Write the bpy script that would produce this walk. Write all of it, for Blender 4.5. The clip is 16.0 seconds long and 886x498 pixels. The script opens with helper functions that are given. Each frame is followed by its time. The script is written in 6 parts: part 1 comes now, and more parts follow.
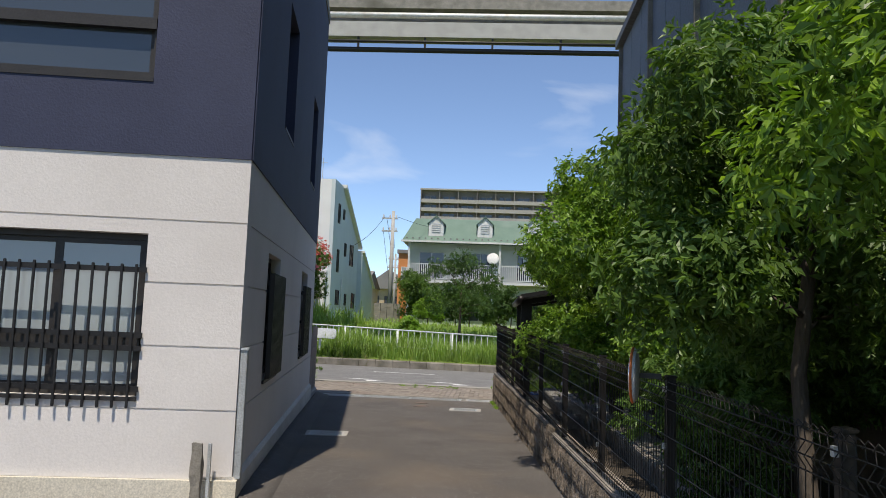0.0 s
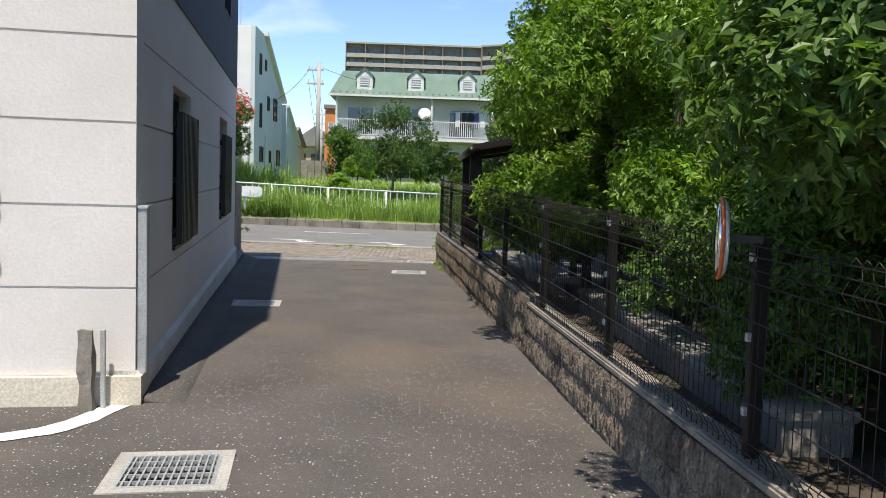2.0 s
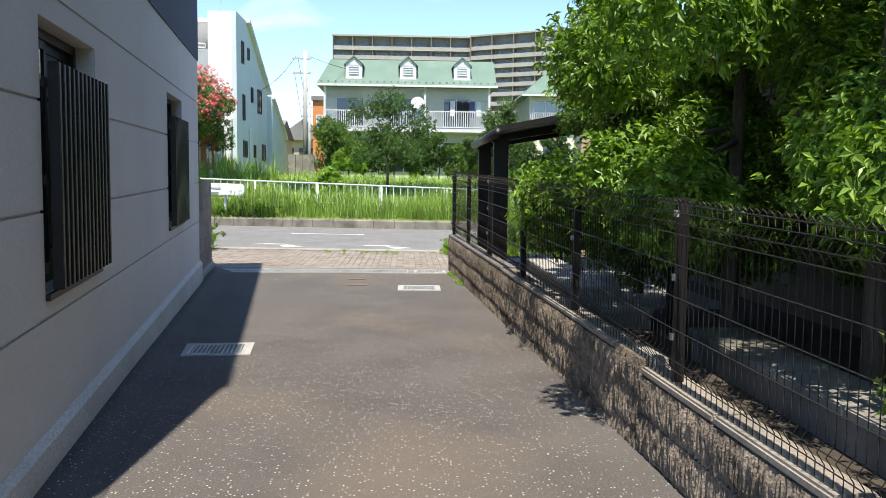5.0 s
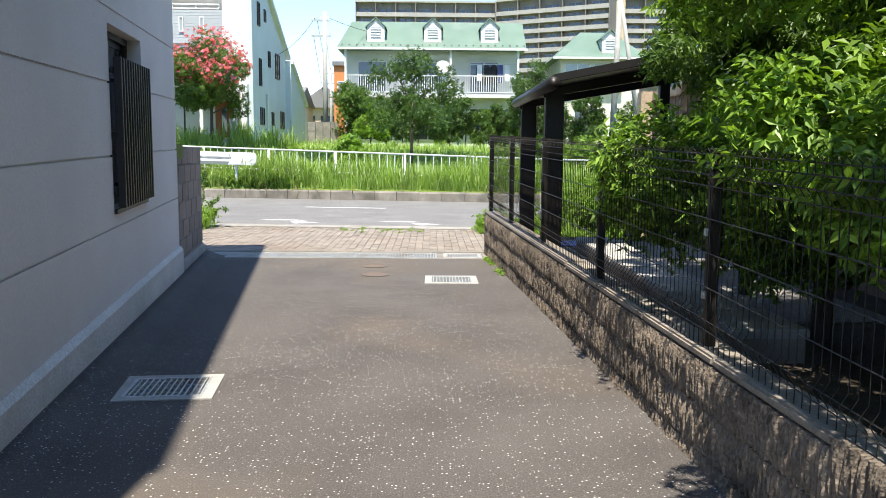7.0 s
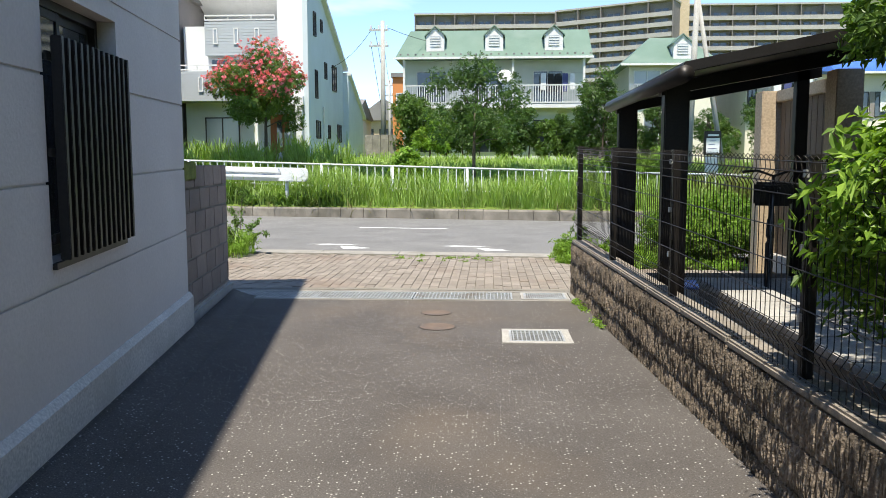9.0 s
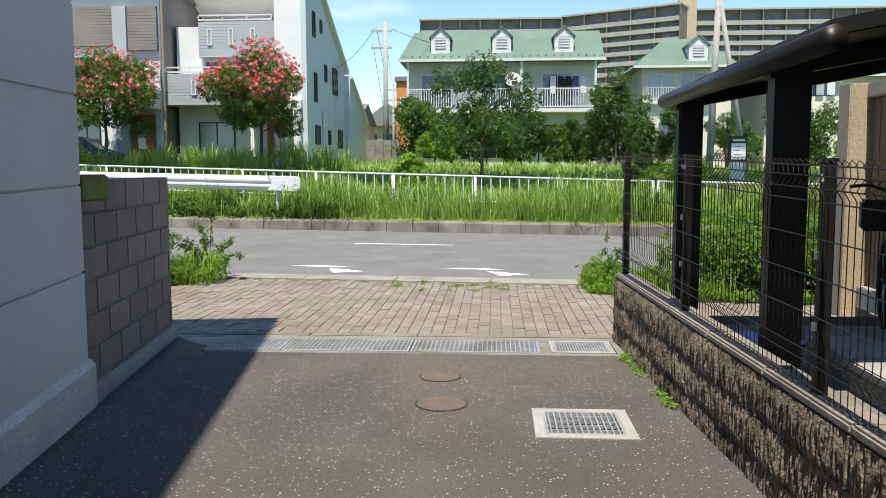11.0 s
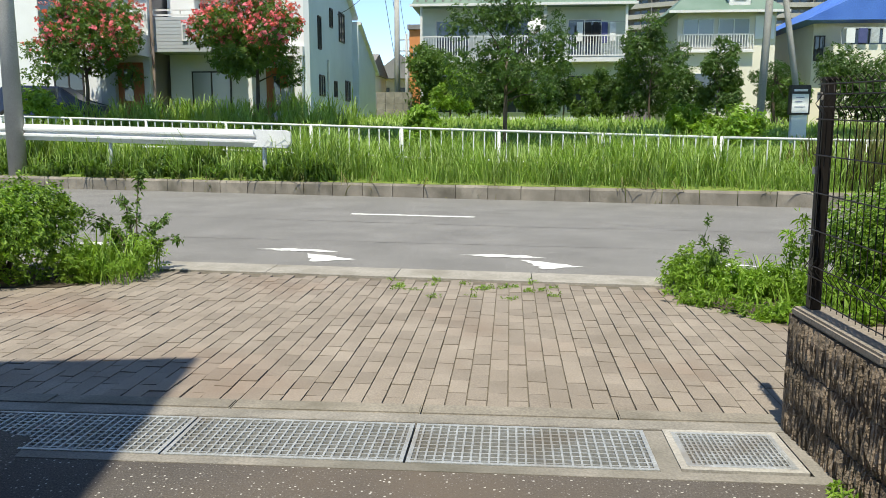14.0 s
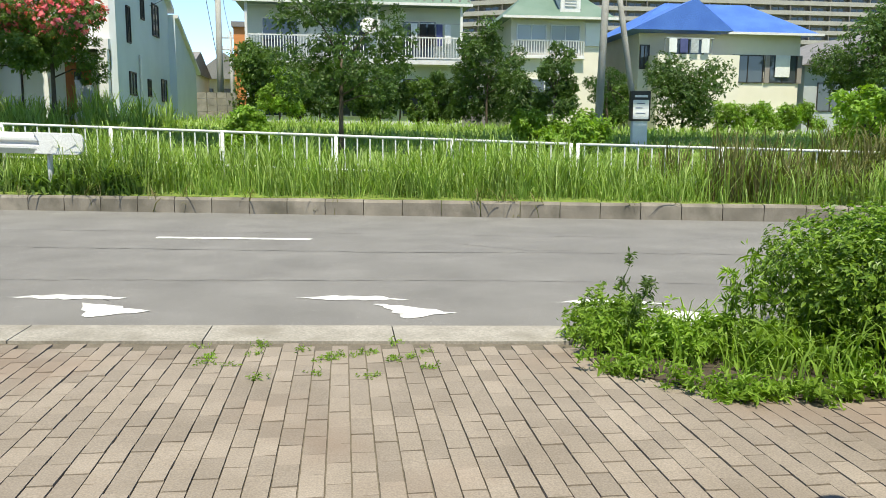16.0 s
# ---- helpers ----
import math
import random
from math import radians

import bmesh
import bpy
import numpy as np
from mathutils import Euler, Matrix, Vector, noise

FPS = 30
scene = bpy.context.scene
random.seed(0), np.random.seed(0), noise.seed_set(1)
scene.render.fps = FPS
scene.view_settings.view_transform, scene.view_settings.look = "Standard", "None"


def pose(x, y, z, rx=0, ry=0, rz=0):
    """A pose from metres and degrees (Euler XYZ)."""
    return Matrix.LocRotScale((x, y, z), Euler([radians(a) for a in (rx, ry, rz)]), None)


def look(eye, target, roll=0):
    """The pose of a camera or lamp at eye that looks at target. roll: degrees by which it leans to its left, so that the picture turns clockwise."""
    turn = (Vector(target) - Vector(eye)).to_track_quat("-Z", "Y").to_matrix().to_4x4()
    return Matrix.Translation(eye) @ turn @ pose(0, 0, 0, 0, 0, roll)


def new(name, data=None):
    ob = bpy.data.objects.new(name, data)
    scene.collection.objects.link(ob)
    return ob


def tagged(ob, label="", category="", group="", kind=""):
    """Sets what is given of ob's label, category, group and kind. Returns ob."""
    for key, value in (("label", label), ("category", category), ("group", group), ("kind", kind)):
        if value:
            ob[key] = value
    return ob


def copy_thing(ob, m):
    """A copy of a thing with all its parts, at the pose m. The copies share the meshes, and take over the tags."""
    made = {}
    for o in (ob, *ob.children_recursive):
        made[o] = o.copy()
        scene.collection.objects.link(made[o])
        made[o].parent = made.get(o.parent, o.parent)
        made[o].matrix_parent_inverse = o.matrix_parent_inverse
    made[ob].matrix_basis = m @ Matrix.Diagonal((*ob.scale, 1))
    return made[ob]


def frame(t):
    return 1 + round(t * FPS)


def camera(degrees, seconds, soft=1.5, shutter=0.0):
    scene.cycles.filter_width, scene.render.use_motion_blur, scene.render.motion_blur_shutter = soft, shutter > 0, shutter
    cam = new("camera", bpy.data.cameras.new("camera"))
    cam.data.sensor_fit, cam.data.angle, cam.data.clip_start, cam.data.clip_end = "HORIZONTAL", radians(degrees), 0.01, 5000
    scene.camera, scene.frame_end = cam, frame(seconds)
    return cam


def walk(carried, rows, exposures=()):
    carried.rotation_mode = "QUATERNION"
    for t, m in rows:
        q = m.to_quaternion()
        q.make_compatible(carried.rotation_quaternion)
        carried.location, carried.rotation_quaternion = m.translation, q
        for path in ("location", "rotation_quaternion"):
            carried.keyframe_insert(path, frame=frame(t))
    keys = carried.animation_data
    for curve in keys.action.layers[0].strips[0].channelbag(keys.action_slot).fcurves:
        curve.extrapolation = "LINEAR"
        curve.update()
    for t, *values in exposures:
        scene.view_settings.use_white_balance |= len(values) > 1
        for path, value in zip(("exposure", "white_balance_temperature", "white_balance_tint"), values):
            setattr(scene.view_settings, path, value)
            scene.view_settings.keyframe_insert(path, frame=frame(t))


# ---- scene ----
cam = camera(57.3, 16.0, soft=0.9)

PATH = [
    (0, (1.499, -16.167, 1.344), (1.377, -14.181, 1.543), 2.2),
    (0.5, (1.442, -15.905, 1.323), (1.41, -13.906, 1.375), 1.0),
    (1, (1.326, -15.572, 1.305), (1.364, -13.572, 1.299), 0.6),
    (1.5, (1.269, -15.203, 1.298), (1.297, -13.204, 1.248), 1.7),
    (2, (1.214, -14.769, 1.287), (1.282, -12.775, 1.145), 1.8),
    (2.5, (1.197, -14.357, 1.282), (1.314, -12.369, 1.095), 1.5),
    (3, (1.15, -13.922, 1.286), (1.256, -11.934, 1.101), 0.7),
    (3.5, (1.097, -13.49, 1.298), (1.206, -11.5, 1.126), 0.3),
    (4, (1.042, -13.077, 1.31), (1.133, -11.085, 1.157), 0.7),
    (6.5, (0.915, -10.753, 1.297), (0.996, -8.766, 1.083), 0.4),
    (7, (0.913, -10.217, 1.282), (0.943, -8.232, 1.046), 0.4),
    (7.5, (0.877, -9.765, 1.307), (0.824, -7.779, 1.074), 0.9),
    (8, (0.825, -9.283, 1.317), (0.743, -7.295, 1.111), 0.7),
    (8.5, (0.812, -8.797, 1.335), (0.692, -6.81, 1.138), 0.1),
    (9, (0.757, -8.3, 1.325), (0.642, -6.315, 1.118), -0.1),
    (9.2, (0.748, -8.109, 1.334), (0.641, -6.123, 1.122), 0.6),
    (11.3, (0.618, -6.081, 1.37), (0.49, -4.094, 1.188), -0.2),
    (11.5, (0.602, -5.842, 1.335), (0.507, -3.852, 1.159), 0.4),
    (12, (0.565, -5.309, 1.327), (0.467, -3.32, 1.141), 0.1),
    (12.5, (0.524, -4.842, 1.329), (0.451, -2.857, 1.097), 0.4),
    (13, (0.49, -4.31, 1.325), (0.378, -2.333, 1.05), 0.2),
    (13.5, (0.431, -3.895, 1.332), (0.296, -1.917, 1.07), 0.1),
    (14, (0.398, -3.408, 1.31), (0.235, -1.437, 1.012), -0.0),
    (14.5, (0.332, -2.949, 1.303), (0.181, -0.982, 0.973), -0.7),
    (15, (0.345, -2.455, 1.274), (0.319, -0.482, 0.95), -0.8),
    (15.5, (0.331, -1.957, 1.272), (0.407, 0.015, 0.948), -0.8),
    (16, (0.279, -1.531, 1.31), (0.522, 0.434, 1.024), 0.4),
]
walk(cam, [(t, look(e, g, r)) for t, e, g, r in PATH],
     exposures=[(0, 0.38, 7000, 11), (1, 0.76, 7000, 10), (2, 0.81, 6950, 10), (3.5, 1.0, 6800, 9), (7, 1.48, 6800, 9), (9, 1.16, 6850, 8), (11.5, 0.91, 6850, 8), (14, 0.89, 7050, 5), (16, 1.0, 7250, 4)])

# ---- world, sun, exposure ----
SUN_DIR = Vector((0.18, 3.0, -6.6)).normalized()
world = bpy.data.worlds.new("World")
scene.world = world
world.use_nodes = True
wn = world.node_tree
sky = wn.nodes.new("ShaderNodeTexSky")
sky.sky_type = "NISHITA"
sky.sun_disc = False
sky.sun_elevation = math.asin(-SUN_DIR.z)
sky.sun_rotation = math.atan2(-SUN_DIR.x, -SUN_DIR.y)
sky.air_density, sky.dust_density, sky.ozone_density = 0.64, 0.0, 3.6
wtc = wn.nodes.new("ShaderNodeTexCoord")
wmap = wn.nodes.new("ShaderNodeMapping")
wmap.inputs["Scale"].default_value = (1.0, 1.0, 4.5)
wnoise = wn.nodes.new("ShaderNodeTexNoise")
wnoise.inputs["Scale"].default_value = 3.2
wnoise.inputs["Detail"].default_value = 7
wnoise.inputs["Distortion"].default_value = 0.5
wramp = wn.nodes.new("ShaderNodeValToRGB")
wramp.color_ramp.elements[0].position = 0.58
wramp.color_ramp.elements[0].color = (0, 0, 0, 1)
wramp.color_ramp.elements[1].position = 0.86
wramp.color_ramp.elements[1].color = (0.6, 0.6, 0.6, 1)
wmix = wn.nodes.new("ShaderNodeMixRGB")
wmix.inputs["Color2"].default_value = (5.0, 5.4, 5.9, 1)
wbg = wn.nodes["Background"]
wbg.inputs["Strength"].default_value = 0.15
wn.links.new(wtc.outputs["Generated"], wmap.inputs["Vector"])
wn.links.new(wmap.outputs["Vector"], wnoise.inputs["Vector"])
wn.links.new(wnoise.outputs["Fac"], wramp.inputs["Fac"])
wn.links.new(wramp.outputs["Color"], wmix.inputs["Fac"])
wn.links.new(sky.outputs["Color"], wmix.inputs["Color1"])
wn.links.new(wmix.outputs["Color"], wbg.inputs["Color"])
sun = new("sun", bpy.data.lights.new("sun", "SUN"))
sun.data.energy, sun.data.angle, sun.data.color = 3.7, radians(0.53), (1.0, 0.95, 0.87)
sun.matrix_world = Matrix.Translation((0, 0, 40)) @ SUN_DIR.to_track_quat("-Z", "Y").to_matrix().to_4x4()


# ---- materials ----
def node_mat(name):
    m = bpy.data.materials.new(name)
    m.use_nodes = True
    return m, m.node_tree, m.node_tree.nodes["Principled BSDF"]


def surface(name, a, b, rough=0.8, scale=6.0, fine=80.0, bump=0.2, dist=0.01, metal=0.0, spec=0.4, vary=0.0, stain=None, stretch=(1, 1, 1), stain_scale=0.7, grain=0.25, island=False):
    """Two-scale surface: broad tone a to b, fine grain, optional stains and a per-piece tone."""
    m, nt, p = node_mat(name)
    n, l = nt.nodes, nt.links
    tc = n.new("ShaderNodeTexCoord")
    geo = n.new("ShaderNodeNewGeometry")
    mp = n.new("ShaderNodeMapping")
    mp.inputs["Scale"].default_value = stretch
    l.new(geo.outputs["Position"], mp.inputs["Vector"])
    n1 = n.new("ShaderNodeTexNoise")
    n1.inputs["Scale"].default_value, n1.inputs["Detail"].default_value = scale, 5
    n2 = n.new("ShaderNodeTexNoise")
    n2.inputs["Scale"].default_value, n2.inputs["Detail"].default_value = fine, 3
    for q in (n1, n2):
        l.new(mp.outputs["Vector"], q.inputs["Vector"])
    r1 = n.new("ShaderNodeMapRange")
    r1.inputs["From Min"].default_value, r1.inputs["From Max"].default_value = 0.3, 0.7
    l.new(n1.outputs["Fac"], r1.inputs["Value"])
    mix = n.new("ShaderNodeMixRGB")
    mix.inputs["Color1"].default_value, mix.inputs["Color2"].default_value = (*a, 1), (*b, 1)
    l.new(r1.outputs["Result"], mix.inputs["Fac"])
    g = n.new("ShaderNodeMapRange")
    g.inputs["From Min"].default_value, g.inputs["From Max"].default_value = 0.25, 0.75
    g.inputs["To Min"].default_value, g.inputs["To Max"].default_value = 1 - grain, 1 + grain
    l.new(n2.outputs["Fac"], g.inputs["Value"])
    mul = n.new("ShaderNodeMixRGB")
    mul.blend_type = "MULTIPLY"
    mul.inputs["Fac"].default_value = 1
    l.new(mix.outputs["Color"], mul.inputs["Color1"])
    l.new(g.outputs["Result"], mul.inputs["Color2"])
    last = mul.outputs["Color"]
    if stain:
        n3 = n.new("ShaderNodeTexNoise")
        n3.inputs["Scale"].default_value, n3.inputs["Detail"].default_value = stain_scale, 6
        l.new(mp.outputs["Vector"], n3.inputs["Vector"])
        r3 = n.new("ShaderNodeMapRange")
        r3.inputs["From Min"].default_value, r3.inputs["From Max"].default_value = 0.52, 0.72
        l.new(n3.outputs["Fac"], r3.inputs["Value"])
        ms = n.new("ShaderNodeMixRGB")
        ms.inputs["Color2"].default_value = (*stain, 1)
        l.new(r3.outputs["Result"], ms.inputs["Fac"])
        l.new(last, ms.inputs["Color1"])
        last = ms.outputs["Color"]
    if vary:
        hs = n.new("ShaderNodeHueSaturation")
        rv = n.new("ShaderNodeMapRange")
        rv.inputs["To Min"].default_value, rv.inputs["To Max"].default_value = 1 - vary, 1 + vary
        if island:
            l.new(geo.outputs["Random Per Island"], rv.inputs["Value"])
        else:
            oi = n.new("ShaderNodeObjectInfo")
            l.new(oi.outputs["Random"], rv.inputs["Value"])
        l.new(rv.outputs["Result"], hs.inputs["Value"])
        l.new(last, hs.inputs["Color"])
        last = hs.outputs["Color"]
    l.new(last, p.inputs["Base Color"])
    p.inputs["Roughness"].default_value = rough
    p.inputs["Metallic"].default_value = metal
    p.inputs["Specular IOR Level"].default_value = spec
    if bump:
        bn = n.new("ShaderNodeBump")
        bn.inputs["Strength"].default_value, bn.inputs["Distance"].default_value = bump, dist
        l.new(n2.outputs["Fac"], bn.inputs["Height"])
        l.new(bn.outputs["Normal"], p.inputs["Normal"])
    return m


def leaf_mat(name, a, b, gloss=0.45, trans=0.35):
    """Leaf: two greens by piece, light shining through."""
    m, nt, p = node_mat(name)
    n, l = nt.nodes, nt.links
    geo = n.new("ShaderNodeNewGeometry")
    mix = n.new("ShaderNodeMixRGB")
    mix.inputs["Color1"].default_value, mix.inputs["Color2"].default_value = (*a, 1), (*b, 1)
    l.new(geo.outputs["Random Per Island"], mix.inputs["Fac"])
    ns = n.new("ShaderNodeTexNoise")
    ns.inputs["Scale"].default_value = 1.6
    l.new(geo.outputs["Position"], ns.inputs["Vector"])
    hs = n.new("ShaderNodeHueSaturation")
    rv = n.new("ShaderNodeMapRange")
    rv.inputs["From Min"].default_value, rv.inputs["From Max"].default_value = 0.3, 0.7
    rv.inputs["To Min"].default_value, rv.inputs["To Max"].default_value = 0.75, 1.25
    l.new(ns.outputs["Fac"], rv.inputs["Value"])
    l.new(rv.outputs["Result"], hs.inputs["Value"])
    l.new(mix.outputs["Color"], hs.inputs["Color"])
    l.new(hs.outputs["Color"], p.inputs["Base Color"])
    p.inputs["Roughness"].default_value = gloss
    p.inputs["Specular IOR Level"].default_value = 0.35
    tr = n.new("ShaderNodeBsdfTranslucent")
    warm = n.new("ShaderNodeMixRGB")
    warm.blend_type = "MULTIPLY"
    warm.inputs["Fac"].default_value = 1
    warm.inputs["Color2"].default_value = (1.5, 1.6, 0.5, 1)
    l.new(hs.outputs["Color"], warm.inputs["Color1"])
    l.new(warm.outputs["Color"], tr.inputs["Color"])
    ms = n.new("ShaderNodeMixShader")
    ms.inputs["Fac"].default_value = trans
    out = n["Material Output"]
    l.new(p.outputs["BSDF"], ms.inputs[1])
    l.new(tr.outputs["BSDF"], ms.inputs[2])
    l.new(ms.outputs["Shader"], out.inputs["Surface"])
    return m


def glass_mat(name, tint=(0.05, 0.06, 0.07), rough=0.05):
    m, nt, p = node_mat(name)
    p.inputs["Base Color"].default_value = (*tint, 1)
    p.inputs["Roughness"].default_value = rough
    p.inputs["Specular IOR Level"].default_value = 0.8
    ns = nt.nodes.new("ShaderNodeTexNoise")
    ns.inputs["Scale"].default_value = 1.2
    bn = nt.nodes.new("ShaderNodeBump")
    bn.inputs["Strength"].default_value = 0.03
    nt.links.new(ns.outputs["Fac"], bn.inputs["Height"])
    nt.links.new(bn.outputs["Normal"], p.inputs["Normal"])
    return m


def asphalt_mat(name, a, b, speck, stain, speck_at=0.66):
    """Worn asphalt with stone chips of two sizes, the larger ones pale."""
    m = surface(name, a, b, rough=0.85, scale=1.3, fine=130, bump=0.6, dist=0.006, spec=0.3, stain=stain, stain_scale=0.45, grain=0.5)
    nt = m.node_tree
    n, l = nt.nodes, nt.links
    p = n["Principled BSDF"]
    geo = n.new("ShaderNodeNewGeometry")
    half = tuple(0.28 * q + 0.72 * w for q, w in zip(speck, b))
    for scale_, at, colour in ((95, speck_at - 0.12, half), (56, speck_at, speck)):
        src = p.inputs["Base Color"].links[0].from_socket
        vo = n.new("ShaderNodeTexVoronoi")
        vo.inputs["Scale"].default_value = scale_
        l.new(geo.outputs["Position"], vo.inputs["Vector"])
        lt = n.new("ShaderNodeMapRange")
        lt.inputs["From Min"].default_value, lt.inputs["From Max"].default_value = 0.29, 0.20
        l.new(vo.outputs["Distance"], lt.inputs["Value"])
        sep = n.new("ShaderNodeSeparateColor")
        l.new(vo.outputs["Color"], sep.inputs["Color"])
        gt = n.new("ShaderNodeMath")
        gt.operation = "GREATER_THAN"
        gt.inputs[1].default_value = at
        l.new(sep.outputs["Red"], gt.inputs[0])
        mu = n.new("ShaderNodeMath")
        mu.operation = "MULTIPLY"
        l.new(gt.outputs["Value"], mu.inputs[0])
        l.new(lt.outputs["Result"], mu.inputs[1])
        mx = n.new("ShaderNodeMixRGB")
        mx.inputs["Color2"].default_value = (*colour, 1)
        l.new(mu.outputs["Value"], mx.inputs["Fac"])
        l.new(src, mx.inputs["Color1"])
        l.new(mx.outputs["Color"], p.inputs["Base Color"])
    return m


ASPHALT = asphalt_mat("drive_asphalt", (0.072, 0.064, 0.058), (0.100, 0.090, 0.082), (0.48, 0.46, 0.43), (0.125, 0.10, 0.078), 0.78)
ROAD = asphalt_mat("road_asphalt", (0.145, 0.141, 0.135), (0.195, 0.190, 0.182), (0.34, 0.33, 0.32), (0.148, 0.144, 0.138), 0.72)
EDGING = surface("edging_concrete", (0.24, 0.225, 0.195), (0.33, 0.31, 0.275), 0.92, 3, 60, 0.4, 0.005, vary=0.1, stain=(0.19, 0.175, 0.145), stain_scale=1.8)
# near-black colour that stands in for the shade of a deep pit
PIT_SHADE = surface("pit_shade", (0.012, 0.011, 0.009), (0.022, 0.02, 0.016), 0.95, 8, 60, 0.4, 0.01)
TAR = surface("crack_tar", (0.045, 0.043, 0.041), (0.06, 0.057, 0.054), 0.9, 6, 60, 0.2, 0.003)
CONCRETE = surface("concrete", (0.30, 0.285, 0.26), (0.40, 0.385, 0.35), 0.9, 3, 90, 0.3, 0.004, stain=(0.2, 0.185, 0.16))
CONCRETE_DARK = surface("weathered_concrete", (0.17, 0.16, 0.14), (0.27, 0.25, 0.22), 0.92, 4, 90, 0.4, 0.005, stain=(0.10, 0.095, 0.075))
KERB = surface("kerb_concrete", (0.16, 0.145, 0.12), (0.26, 0.235, 0.195), 0.92, 3, 80, 0.4, 0.005, vary=0.12, stain=(0.10, 0.092, 0.07), stain_scale=1.6)
PAVER = surface("paver", (0.198, 0.168, 0.136), (0.262, 0.226, 0.188), 0.9, 2.2, 120, 0.45, 0.003, vary=0.13, stain=(0.20, 0.15, 0.115), stain_scale=0.8)
PAVER_REST = surface("paver_rest", (0.198, 0.168, 0.136), (0.262, 0.226, 0.188), 0.9, 2.2, 120, 0.45, 0.003, vary=0.13, island=True, stain=(0.20, 0.15, 0.115), stain_scale=0.8)
SAND = surface("joint_sand", (0.10, 0.085, 0.065), (0.15, 0.13, 0.10), 0.95, 8, 120, 0.3, 0.004)
STUCCO = surface("beige_stucco", (0.62, 0.58, 0.54), (0.67, 0.63, 0.59), 0.88, 1.2, 55, 0.4, 0.005, stain=(0.59, 0.55, 0.51), grain=0.06)
NAVY = surface("navy_stucco", (0.026, 0.031, 0.062), (0.035, 0.041, 0.078), 0.7, 1.5, 55, 0.4, 0.006, grain=0.1)
PLINTH = surface("plinth_concrete", (0.56, 0.535, 0.485), (0.66, 0.63, 0.575), 0.9, 2, 70, 0.25, 0.004, stain=(0.50, 0.47, 0.41), stain_scale=1.5)
PLINTH_FRONT = surface("plinth_cream", (0.52, 0.47, 0.37), (0.60, 0.55, 0.45), 0.9, 2, 70, 0.25, 0.004, stain=(0.42, 0.36, 0.25), stain_scale=1.5)
BLACK_METAL = surface("dark_bronze_metal", (0.014, 0.012, 0.011), (0.022, 0.019, 0.017), 0.45, 5, 60, 0.05, 0.002, metal=0.3, spec=0.5)
WIRE = surface("black_wire", (0.016, 0.014, 0.012), (0.026, 0.022, 0.018), 0.5, 5, 60, 0.0, metal=0.2)
GALV = surface("galvanised_steel", (0.40, 0.41, 0.40), (0.52, 0.53, 0.52), 0.55, 8, 90, 0.1, 0.002, metal=0.55, stain=(0.36, 0.33, 0.29), stain_scale=2.5)
BLOCK = surface("split_block", (0.12, 0.097, 0.074), (0.245, 0.195, 0.148), 0.95, 7, 55, 0.9, 0.014, vary=0.14, stain=(0.05, 0.043, 0.034), stain_scale=2.2, grain=0.45)
BLOCK_PLAIN = surface("brown_block", (0.23, 0.178, 0.148), (0.29, 0.228, 0.19), 0.93, 3, 90, 0.4, 0.005, vary=0.15, stain=(0.15, 0.125, 0.105))
CAP = surface("wall_cap", (0.19, 0.165, 0.135), (0.28, 0.245, 0.205), 0.93, 3, 70, 0.4, 0.006, stain=(0.13, 0.12, 0.10), stain_scale=2.0)
MOSS = surface("moss", (0.10, 0.13, 0.02), (0.19, 0.22, 0.04), 0.95, 12, 90, 0.8, 0.01)
PAINT = surface("worn_road_paint", (0.62, 0.62, 0.60), (0.78, 0.78, 0.76), 0.8, 9, 70, 0.2, 0.003, stain=(0.30, 0.29, 0.28), stain_scale=5)
WHITE_STEEL = surface("white_painted_steel", (0.60, 0.615, 0.615), (0.68, 0.69, 0.68), 0.45, 2, 60, 0.05, 0.002, stain=(0.60, 0.60, 0.57))
IRON = surface("rusty_cast_iron", (0.115, 0.085, 0.066), (0.165, 0.118, 0.09), 0.85, 9, 120, 0.5, 0.004, stain=(0.09, 0.08, 0.07), stain_scale=7)
SOIL = surface("soil", (0.04, 0.032, 0.023), (0.08, 0.062, 0.044), 0.95, 3, 40, 0.6, 0.02)
GROUND_GREEN = surface("grassy_soil", (0.12, 0.17, 0.03), (0.19, 0.26, 0.05), 0.95, 1.5, 30, 0.6, 0.03)
GRAVEL = surface("pale_gravel", (0.17, 0.162, 0.148), (0.30, 0.285, 0.26), 0.9, 30, 110, 0.9, 0.02, grain=0.5)
BARK = surface("bark", (0.055, 0.042, 0.032), (0.11, 0.088, 0.068), 0.95, 9, 60, 0.8, 0.01, stretch=(1, 1, 0.3))
LEAF_HEDGE = leaf_mat("hedge_leaf", (0.055, 0.125, 0.018), (0.245, 0.38, 0.058), 0.4)
LEAF_DARK = leaf_mat("dark_leaf", (0.046, 0.095, 0.026), (0.10, 0.17, 0.045))
LEAF_MID = leaf_mat("mid_leaf", (0.055, 0.11, 0.024), (0.13, 0.215, 0.048))
LEAF_LIGHT = leaf_mat("light_leaf", (0.13, 0.235, 0.03), (0.25, 0.385, 0.065))
LEAF_PINK = leaf_mat("pink_blossom", (0.58, 0.10, 0.15), (0.75, 0.25, 0.30), 0.7, 0.3)
GRASS = leaf_mat("grass_blade", (0.15, 0.25, 0.04), (0.31, 0.42, 0.13), 0.5, 0.35)
GRASS_DRY = leaf_mat("dry_weed", (0.11, 0.125, 0.045), (0.20, 0.18, 0.08), 0.7, 0.3)
WINDOW = glass_mat("dark_window_glass")
WINDOW_PALE = glass_mat("curtained_window", (0.30, 0.33, 0.34), 0.15)
